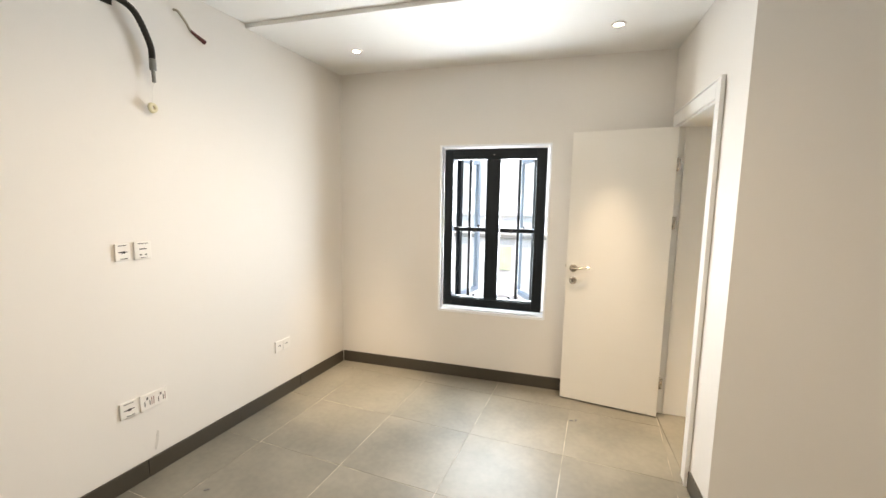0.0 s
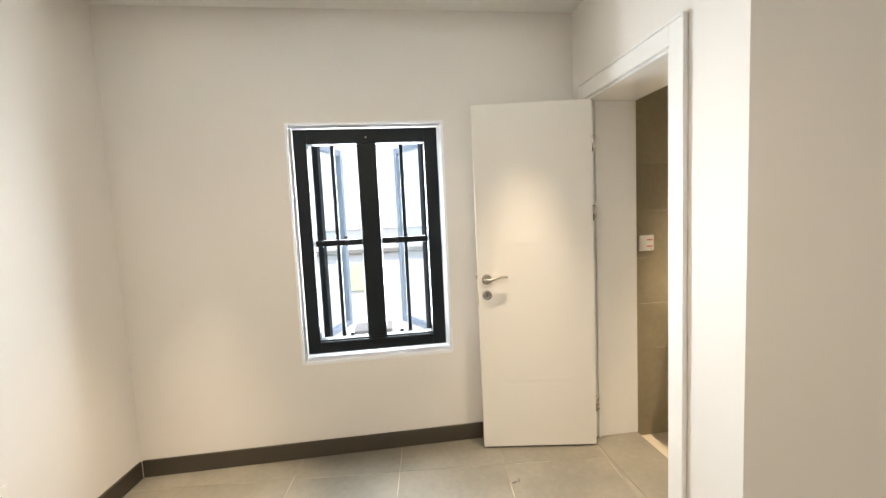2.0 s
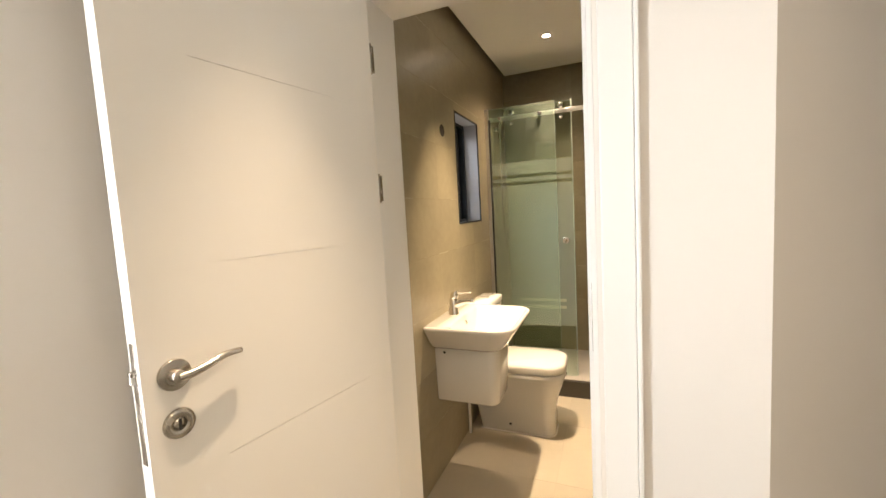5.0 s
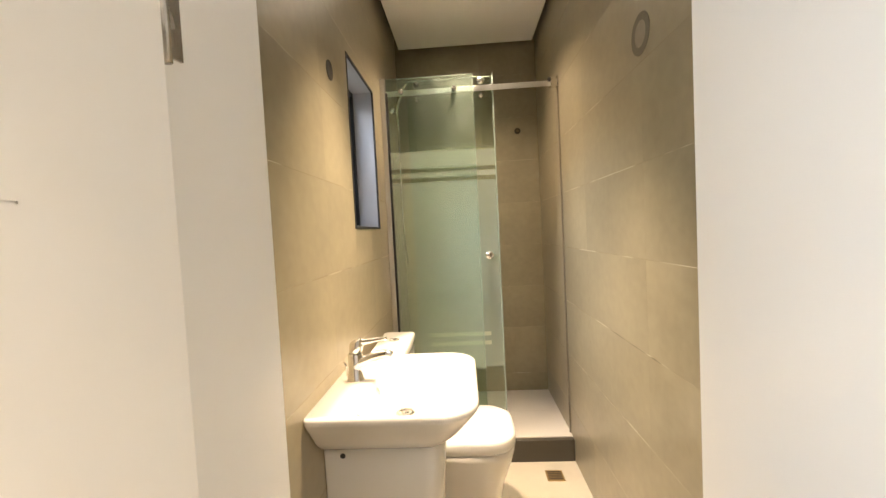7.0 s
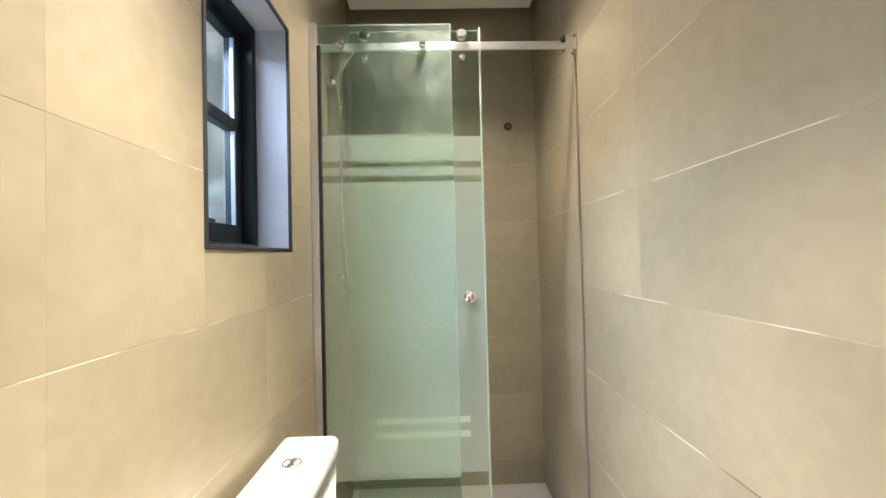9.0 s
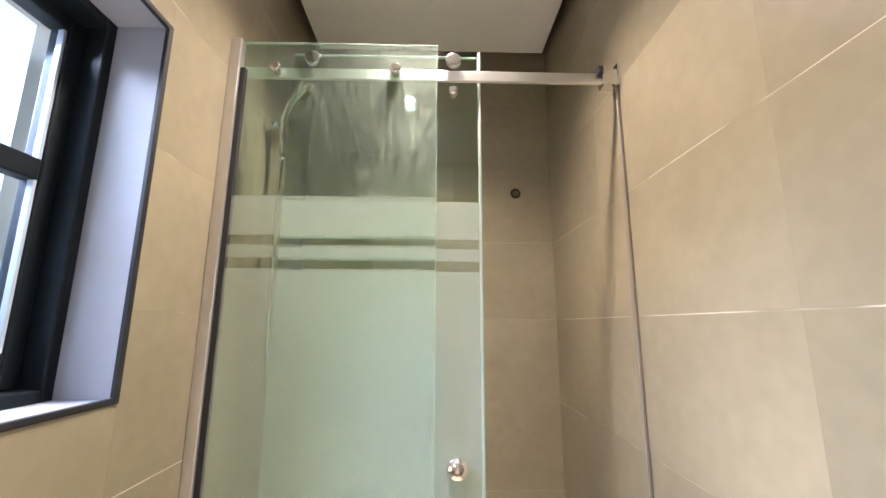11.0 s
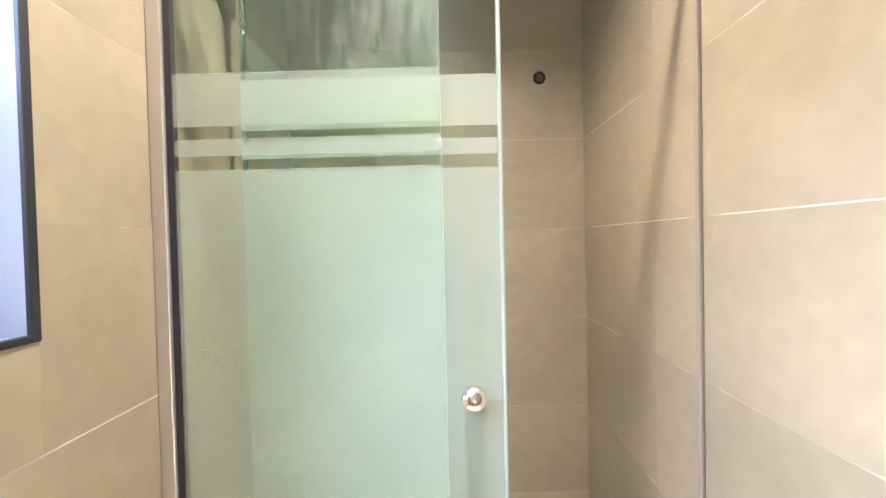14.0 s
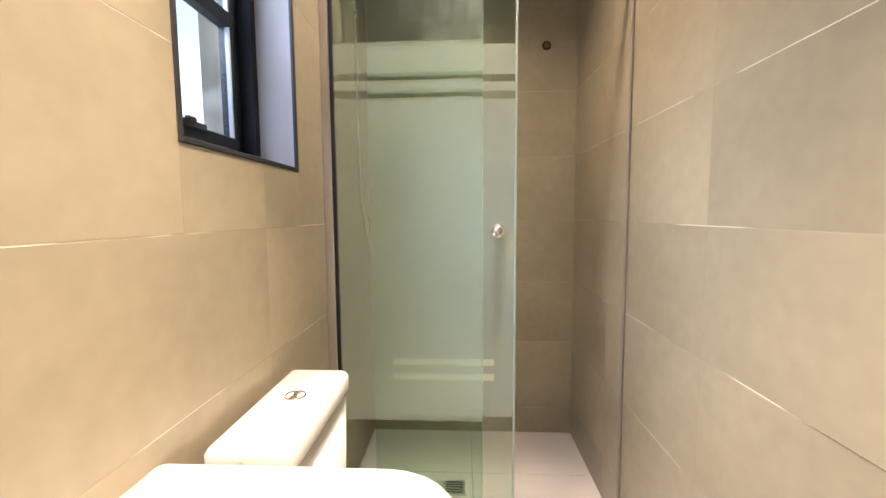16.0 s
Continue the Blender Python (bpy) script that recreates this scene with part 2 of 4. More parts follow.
M_YELLOWED = material("yellowed_plastic_ring", (0.62, 0.56, 0.36), 0.4, bump=0.02)
M_HOLE = material("dark_hole", (0.03, 0.025, 0.018), 0.9, spread=0.3, scale=60, bump=0.2)
M_MORTAR = material("grey_mortar_plug", (0.30, 0.27, 0.20), 0.85, spread=0.2, scale=30, bump=0.2)
M_RIM = material("dusty_cut_edge", (0.15, 0.13, 0.095), 0.85, spread=0.25, scale=40, bump=0.2)
M_RUST = material("brass_floor_drain", (0.42, 0.28, 0.12), 0.4, 0.8, spread=0.25, scale=50, bump=0.2)
M_GLASS = glass("shower_glass", (0.87, 0.95, 0.90), 1.0, 0.02)
M_GLASSMARK = glass("water_marked_glass", (0.84, 0.94, 0.89), 1.0, 0.012, 0.65)
M_PANE = glass("window_glass", (0.92, 0.96, 0.97), 1.0)
M_EDGE = material("polished_glass_edge", (0.40, 0.48, 0.43), 0.15, spread=0.05, bump=0.0)
M_FROST = frosted("frosted_band", (0.90, 0.96, 0.86), 0.24)
M_FROST2 = frosted("frosted_band_thin", (0.90, 0.97, 0.90), 0.29)
M_STRIPE = frosted("pale_stripe", (0.86, 0.83, 0.70), 0.55)
M_SEAL = material("beige_silicone_seal", (0.24, 0.21, 0.165), 0.5, spread=0.12, scale=12, bump=0.03)
M_LAMP = glow("lamp_lens", (1.0, 0.90, 0.74), 22)
M_RENDERED = material("cream_render", (0.72, 0.70, 0.66), 0.9, spread=0.10, scale=3, grain=60, bump=0.3, stain=(0.55, 0.53, 0.49), stain_amount=0.4)
M_CONCRETE = material("bare_concrete", (0.25, 0.24, 0.215), 0.9, spread=0.15, scale=3, grain=50, bump=0.4, stain=(0.22, 0.21, 0.19), stain_amount=0.5)
M_RUBBLE = material("pale_rubble", (0.33, 0.33, 0.31), 0.9, spread=0.3, scale=5, grain=60, bump=0.4, stain=(0.16, 0.18, 0.12), stain_amount=0.6)
M_GREEN = material("green_panel", (0.52, 0.60, 0.38), 0.7, spread=0.2, scale=8)
M_GREY = material("grey_block", (0.16, 0.16, 0.16), 0.8, spread=0.25, scale=12, bump=0.3)
M_ROOF = material("grey_roof_sheet", (0.24, 0.25, 0.27), 0.5, spread=0.15, scale=4)
M_BAG = material("white_sacking", (0.70, 0.72, 0.74), 0.7, spread=0.08, scale=10, bump=0.3)


# ---- mesh helpers ----
def finish(name, bm, mat, parent=None, smooth=False):
    me = bpy.data.meshes.new(name)
    bmesh.ops.recalc_face_normals(bm, faces=bm.faces)
    bm.to_mesh(me)
    bm.free()
    for f in me.polygons:
        f.use_smooth = smooth
    for m in (mat if isinstance(mat, (list, tuple)) else [mat]):
        me.materials.append(m)
    ob = new(name, me)
    if parent:
        ob.parent = parent
    return ob


def part(name, bm, mat, parent, label="", smooth=False):
    ob = finish(name, bm, mat, parent, smooth)
    if label:
        ob["label"] = label
    return ob


def thing(name, label, category, group="", kind=""):
    return tagged(new(name), label, category, group, kind)


def box(x0, x1, y0, y1, z0, z1, bevel=0.0, bm=None, segments=2):
    b = bmesh.new()
    bmesh.ops.create_cube(b, size=1)
    bmesh.ops.transform(b, verts=b.verts, matrix=Matrix.Translation(((x0 + x1) / 2, (y0 + y1) / 2, (z0 + z1) / 2)) @ Matrix.Diagonal((abs(x1 - x0), abs(y1 - y0), abs(z1 - z0), 1)))
    if bevel:
        bmesh.ops.bevel(b, geom=b.edges[:], offset=bevel, segments=segments, affect="EDGES", profile=0.5)
    return merge(bm, b)


def merge(bm, b):
    if bm is None:
        return b
    me = bpy.data.meshes.new("tmp")
    b.to_mesh(me)
    b.free()
    bm.from_mesh(me)
    bpy.data.meshes.remove(me)
    return bm


def shift_bm(b, m):
    bmesh.ops.transform(b, verts=b.verts, matrix=m)
    return b


def cyl(place, axis, r, length, r2=None, n=28, bevel=0.0, bm=None):
    """A round bar that starts at place and runs along axis."""
    b = bmesh.new()
    bmesh.ops.create_cone(b, cap_ends=True, segments=n, radius1=r, radius2=r if r2 is None else r2, depth=length)
    if bevel:
        rims = [e for e in b.edges if len(e.link_faces) == 2 and any(len(f.verts) > 4 for f in e.link_faces)]
        bmesh.ops.bevel(b, geom=rims, offset=bevel, segments=2, affect="EDGES", profile=0.5)
    q = Vector((0, 0, 1)).rotation_difference(Vector(axis).normalized()).to_matrix().to_4x4()
    shift_bm(b, Matrix.Translation(Vector(place) + Vector(axis).normalized() * length / 2) @ q)
    return merge(bm, b)


def tube(points, r, n=10, bm=None, radii=None, steps=6, ribs=0.0):
    """A bent round rod through the points, smoothed."""
    pts = [Vector(p) for p in points]
    path = []
    for i in range(len(pts) - 1):
        a, b_, c, d = pts[max(i - 1, 0)], pts[i], pts[i + 1], pts[min(i + 2, len(pts) - 1)]
        for k in range(steps):
            t = k / steps
            path.append(0.5 * ((2 * b_) + (c - a) * t + (2 * a - 5 * b_ + 4 * c - d) * t * t + (3 * b_ - a - 3 * c + d) * t ** 3))
    path.append(pts[-1])
    b = bmesh.new()
    rings = []
    side = None
    for i, p in enumerate(path):
        way = (path[min(i + 1, len(path) - 1)] - path[max(i - 1, 0)]).normalized()
        if side is None:
            side = way.orthogonal().normalized()
        side = (side - way * side.dot(way)).normalized()
        up = way.cross(side)
        f = i / (len(path) - 1)
        rad = r if radii is None else radii[0] + (radii[1] - radii[0]) * f
        rad *= 1 + ribs * (i % 2)
        rings.append([b.verts.new(p + (side * math.cos(a) + up * math.sin(a)) * rad) for a in [2 * math.pi * j / n for j in range(n)]])
    for q, s in zip(rings, rings[1:]):
        for j in range(n):
            b.faces.new((q[j], q[(j + 1) % n], s[(j + 1) % n], s[j]))
    b.faces.new(rings[0])
    b.faces.new(rings[-1])
    return merge(bm, b)


def rounded(x0, x1, y0, y1, radii, z, n=7):
    """A rounded rectangle: radii at (x0,y0), (x1,y0), (x1,y1), (x0,y1)."""
    out = []
    for (cx, cy, sx, sy, a0), r in zip(((x0, y0, 1, 1, 180), (x1, y0, -1, 1, 270), (x1, y1, -1, -1, 0), (x0, y1, 1, -1, 90)), radii):
        for k in range(n):
            a = radians(a0 + 90 * k / (n - 1))
            out.append((cx + sx * r + math.cos(a) * r, cy + sy * r + math.sin(a) * r, z))
    return out


def loft(rings, bottom=True, top=True):
    b = bmesh.new()
    vs = [[b.verts.new(p) for p in r] for r in rings]
    k = len(vs[0])
    for q, s in zip(vs, vs[1:]):
        for j in range(k):
            b.faces.new((q[j], q[(j + 1) % k], s[(j + 1) % k], s[j]))
    if bottom:
        b.faces.new(vs[0])
    if top:
        b.faces.new(vs[-1])
    return b


def ring(place, axis, r_out, r_in, depth, n=32):
    """A flat washer."""
    b = bmesh.new()
    loops = []
    for r, d in ((r_in, 0), (r_out, 0), (r_out - depth * 0.3, depth), (r_in + depth * 0.2, depth)):
        loops.append([b.verts.new((math.cos(2 * math.pi * j / n) * r, math.sin(2 * math.pi * j / n) * r, d)) for j in range(n)])
    for q, s in zip(loops, loops[1:] + loops[:1]):
        for j in range(n):
            b.faces.new((q[j], q[(j + 1) % n], s[(j + 1) % n], s[j]))
    q = Vector((0, 0, 1)).rotation_difference(Vector(axis).normalized()).to_matrix().to_4x4()
    return shift_bm(b, Matrix.Translation(place) @ q)


def structure(name, bm, mat, label, category):
    return tagged(finish(name, bm, mat), label, category, kind="structure")


def wall_with_hole(axis, a0, a1, t0, t1, z0, z1, holes):
    """A wall slab along axis 'x' or 'y' from a0 to a1, thickness t0..t1, with openings (b0, b1, h0, h1)."""
    bm = bmesh.new()

    def add(b0, b1, h0, h1):
        if b1 - b0 > 1e-4 and h1 - h0 > 1e-4:
            if axis == "x":
                box(b0, b1, t0, t1, h0, h1, bm=bm)
            else:
                box(t0, t1, b0, b1, h0, h1, bm=bm)

    at = a0
    for b0, b1, h0, h1 in sorted(holes):
        add(at, b0, z0, z1)
        add(b0, b1, z0, h0)
        add(b0, b1, h1, z1)
        at = b1
    add(at, a1, z0, z1)
    bmesh.ops.remove_doubles(bm, verts=bm.verts, dist=1e-5)
    return bm


# ---- the large structure ----
X_LEFT, X_RIGHT, Y_BACK = -2.70, 2.0, -4.9
Y_CORNER = -1.25
TOP = 2.80
B_X0, B_X1, B_Y0, B_Y1, B_FLOOR = 0.31, 2.634, -1.035, -0.030, -0.105
T = 0.0003
WIN = (-1.740, -0.844, 0.594, 2.002)
BWIN = (1.293, 1.770, 1.256, 1.966)
DOOR_Y0, DOOR_Y1, DOOR_TOP = -0.877, -0.147, 2.085

wall_window = structure("wall_window", wall_with_hole("x", X_LEFT - 0.25, 0.16, 0.0, 0.235, -0.3, TOP, [WIN]), M_PAINT, "cream painted plaster wall around the barred window", "wall")
structure("wall_bath_window", wall_with_hole("x", 0.16, B_X1 + 0.25, B_Y1 + T, 0.235, -0.3, TOP, [BWIN]), M_GROUT, "bathroom outer wall behind taupe tiles", "wall")
LEFT = Matrix.Translation((X_LEFT, 0, 0)) @ Matrix.Rotation(radians(-5.0), 4, "Z")
wall_left = structure("wall_left", shift_bm(box(-0.25, 0.0, Y_BACK - 0.4, 0.1, -0.3, TOP), LEFT), M_PAINT, "cream painted bedroom wall with sockets", "wall")
wall_b = wall_with_hole("y", Y_CORNER, -0.0, 0.0, B_X0 - T, -0.3, TOP, [(DOOR_Y0, DOOR_Y1, -0.25, DOOR_TOP)])
box(B_X0 - T, 0.383, B_Y0 - T, DOOR_Y0, -0.3, CEIL_BATH + 0.01, bm=wall_b)
structure("wall_door", wall_b, M_PAINT, "white painted wall with the bathroom doorway", "wall")
structure("wall_bath_side", box(B_X0 - T, B_X1 + 0.25, Y_CORNER + 0.03, B_Y0 - T - 0.004, -0.3, TOP), M_PAINT, "painted wall that closes the bathroom", "wall")
SPLAY = Matrix.Translation((0.0, Y_CORNER, 0)) @ Matrix.Rotation(radians(-37), 4, "Z")
structure("wall_splayed", shift_bm(box(0.0, 2.56, 0.0, 0.2, -0.3, TOP), SPLAY), M_PAINT, "plain beige painted wall beside the doorway", "wall")
structure("wall_bath_end", box(B_X1 + T, B_X1 + 0.25, B_Y0 - T, B_Y1 + T, -0.3, TOP), M_GROUT, "shower end wall behind taupe tiles", "wall")
structure("wall_right", box(X_RIGHT, X_RIGHT + 0.2, Y_BACK, Y_CORNER - 0.9, -0.3, TOP), M_PAINT, "plain painted wall", "wall")
structure("wall_back", box(X_LEFT - 0.7, X_RIGHT, Y_BACK - 0.2, Y_BACK, -0.3, TOP), M_PAINT, "plain painted wall", "wall")

floor = structure("floor", box(0.15, X_RIGHT, Y_BACK, Y_CORNER, -0.25, -0.0015, bm=box(X_LEFT - 0.6, 0.15, Y_BACK, 0.0, -0.25, -0.0015)), M_FGROUT, "grey porcelain tiled bedroom floor with pale joints", "floor")
bath_floor = structure("floor_bathroom", box(B_X0, B_X1, B_Y0 - T, B_Y1 + T, -0.28, B_FLOOR - 0.0008), M_BGROUT, "beige tiled bathroom floor", "floor")
sill = structure("door_threshold", box(0.0, B_X0, DOOR_Y0, DOOR_Y1, -0.22, 0.004, 0.003), M_TILE, "grey tiled threshold in the bathroom doorway", "threshold")
structure("shower_step", box(1.925, B_X1, B_Y0 - T, B_Y1 + T, B_FLOOR - 0.05, 0.018, 0.004), M_SKIRT, "raised shower base with a dark tiled front", "shower base")

# bedroom ceiling: strip along the window, then a slightly raised field
structure("ceiling", box(X_LEFT - 0.2, 0.01, -1.03, 0.0, CEIL_BED, TOP), M_CEIL, "white gypsum ceiling strip with recessed downlights", "ceiling")
structure("ceiling_field", box(X_LEFT - 0.6, X_RIGHT, Y_BACK, -1.03, CEIL_FIELD, TOP), M_CEIL, "white gypsum ceiling field, slightly raised", "ceiling")
structure("ceiling_bathroom", box(B_X0, 2.566, -1.004, -0.068, CEIL_BATH, CEIL_BATH + 0.02, 0.002), M_CEIL, "white suspended bathroom ceiling with shadow gap", "ceiling")
structure("ceiling_slab", box(B_X0 - T, B_X1 + T, B_Y0 - T, B_Y1 + T, TOP - 0.06, TOP), M_CONCRETE, "concrete slab above the bathroom ceiling", "ceiling")


def baseboard(name, x0, x1, y0, y1, turn_by=None):
    b = box(x0, x1, y0, y1, 0.0, 0.102, 0.0025)
    if turn_by is not None:
        shift_bm(b, turn_by)
    structure(name, b, M_SKIRT, "dark grey tiled skirting along the wall", "baseboard")


baseboard("baseboard_window", X_LEFT + 0.012, -0.018, -0.012, -0.0)
for i in range(8):
    baseboard("baseboard_left", 0.0, 0.012, -0.014 - 0.6 * (i + 1) + 0.002, -0.014 - 0.6 * i, LEFT)
baseboard("baseboard_door", -0.012, 0.0, Y_CORNER - 0.012, -0.995)
baseboard("baseboard_corner", 0.012, 2.48, -0.012, 0.0, SPLAY)

# door lining and architrave
frame_b = box(0.0, B_X0 + 0.004, DOOR_Y1 - 0.014, DOOR_Y1, 0.004, DOOR_TOP, 0.002)
casing = structure("door_frame", frame_b, M_GLOSSWHITE, "white painted door lining and architrave", "door frame")
part("lining", box(0.0, 0.386, DOOR_Y0, DOOR_Y0 + 0.014, 0.004, DOOR_TOP, 0.002), M_GLOSSWHITE, casing)
part("head", box(0.0, B_X0 + 0.004, DOOR_Y0 + 0.014, DOOR_Y1 - 0.014, DOOR_TOP - 0.014, DOOR_TOP, 0.002), M_GLOSSWHITE, casing)
part("stop", box(0.045, 0.06, DOOR_Y1 - 0.026, DOOR_Y1 - 0.014, 0.004, DOOR_TOP - 0.014, 0.002), M_GLOSSWHITE, casing)
part("stop", box(0.045, 0.06, DOOR_Y0 + 0.014, DOOR_Y0 + 0.026, 0.004, DOOR_TOP - 0.014, 0.002), M_GLOSSWHITE, casing)
for y0, y1, z0, z1 in ((DOOR_Y0 - 0.092, DOOR_Y0 - 0.012, 0.0, 2.17), (DOOR_Y1 - 0.010, DOOR_Y1 + 0.055, 0.0, 2.17), (DOOR_Y0 - 0.012, DOOR_Y1 - 0.010, 2.085, 2.17)):
    arch = box(-0.016, 0.0, y0, y1, z0, z1, 0.004)
    part("architrave", arch, M_GLOSSWHITE, casing)
for z0, z1 in ((0.0, 2.178),):
    part("quirk", box(-0.024, -0.002, DOOR_Y0 - 0.104, DOOR_Y0 - 0.0925, z0, z1, 0.003), M_GLOSSWHITE, casing)
    part("quirk", box(-0.024, -0.002, DOOR_Y0 - 0.0925, DOOR_Y1 + 0.055, 2.1705, z1, 0.003), M_GLOSSWHITE, casing)
part("strike_plate", box(0.015, 0.035, DOOR_Y0 + 0.013, DOOR_Y0 + 0.0155, 0.93, 1.12, 0.001), M_NICKEL, casing, "satin metal strike plate")


# ---- bedroom window ----
def window_sash(name, x_hinge, sign, y_hinge, width, z0, z1, angle, parent):
    """A casement leaf that stands open outwards about its outer jamb."""
    s = 0.042
    b = box(0, s, -0.02, 0.02, z0, z1, 0.003)
    m = Matrix.Translation((x_hinge, y_hinge, 0)) @ Matrix.Rotation(radians(angle), 4, "Z")
    leaf = part(name, shift_bm(b, m), M_DARK, parent, "dark hinge stile of an open casement")
    for nm, q, mt in (("stile", box(width - s, width, -0.02, 0.02, z0, z1, 0.003), M_SASH), ("rail", box(s, width - s, -0.018, 0.018, z1 - s, z1, 0.003), M_SASH), ("rail", box(s, width - s, -0.018, 0.018, z0, z0 + s, 0.003), M_SASH), ("pane", box(s, width - s, -0.003, 0.003, z0 + s, z1 - s), M_PANE), ("stay", box(width - s - 0.02, width - s + 0.02, -0.03, -0.02, (z0 + z1) / 2 - 0.02, (z0 + z1) / 2 + 0.02, 0.003), M_BLACK)):
        o = part(nm, shift_bm(q, m), mt, leaf)
        if nm == "pane":
            o.visible_shadow = False


def bedroom_window():
    x0, x1, z0, z1 = WIN
    w = tagged(new("window_1"), "dark aluminium casement window with security bars, open outwards", "window", kind="structure")
    for b in (box(x0, x0 + 0.004, 0.001, 0.06, z0, z1), box(x1 - 0.004, x1, 0.001, 0.06, z0, z1), box(x0 + 0.004, x1 - 0.004, 0.001, 0.06, z1 - 0.004, z1), box(x0 + 0.004, x1 - 0.004, 0.001, 0.06, z0, z0 + 0.004)):
        part("reveal", b, M_REVEALW, w, "white painted reveal")
    for b in (box(x0 - 0.014, x0 + 0.002, -0.003, 0.001, z0 - 0.010, z1 + 0.010, 0.001), box(x1 - 0.002, x1 + 0.010, -0.003, 0.001, z0 - 0.010, z1 + 0.010, 0.001), box(x0 + 0.002, x1 - 0.002, -0.003, 0.001, z1 - 0.002, z1 + 0.010, 0.001), box(x0 + 0.002, x1 - 0.002, -0.003, 0.001, z0 - 0.016, z0 + 0.002, 0.001)):
        part("reveal_edge", b, M_REVEALW, w, "uneven white painted edge")
    x0, x1, z0, z1 = x0 + 0.019, x1 - 0.026, z0 + 0.036, z1 - 0.021
    ya, yb = 0.040, 0.105
    fl, fr, gt, gb = 0.076, 0.081, 0.086, 0.084
    part("frame", box(x0, x0 + fl, ya, yb, z0, z1, 0.004), M_DARK, w)
    part("frame", box(x1 - fr, x1, ya, yb, z0, z1, 0.004), M_DARK, w)
    part("frame", box(x0 + fl, x1 - fr, ya, yb, z1 - gt, z1, 0.004), M_DARK, w)
    part("frame", box(x0 + fl, x1 - fr, ya, yb, z0, z0 + gb, 0.004), M_DARK, w)
    xm = -1.298
    part("mullion", box(xm - 0.058, xm + 0.058, ya - 0.006, yb, z0 + gb, z1 - gt, 0.006), M_DARK, w)
    part("frame_lip", box(x0 + fl, x1 - fr, ya - 0.012, ya, z0 + 0.047, z0 + 0.074, 0.003), M_DARK, w)
    part("screw", cyl((xm, ya - 0.0005, z1 - 0.05), (0, -1, 0), 0.004, 0.002, n=10), M_ALU, w)
    for a, b, c in ((x0 + fl, xm - 0.058, -1.513), (xm + 0.058, x1 - fr, -1.090)):
        part("bar", box(a, b, yb + 0.002, yb + 0.024, 1.283, 1.320, 0.003), M_DARK, w)
        part("bar", box(c - 0.012, c + 0.012, yb + 0.025, yb + 0.043, z0 + gb - 0.03, z1 - gt + 0.03, 0.003), M_DARK, w)
        k = c + (0.055 if c < -1.3 else -0.055)
        for zc in (z0 + gb - 0.004, 1.300):
            part("catch", box(k - 0.011, k + 0.011, yb - 0.006, yb + 0.03, zc - 0.02, zc + 0.02, 0.003), M_BLACK, w)
    window_sash("casement", -1.625, 1, 0.165, 0.37, z0 + 0.05, z1 - 0.05, 72, w)
    window_sash("casement", -0.942, -1, 0.165, 0.37, z0 + 0.05, z1 - 0.05, 118, w)


bedroom_window()


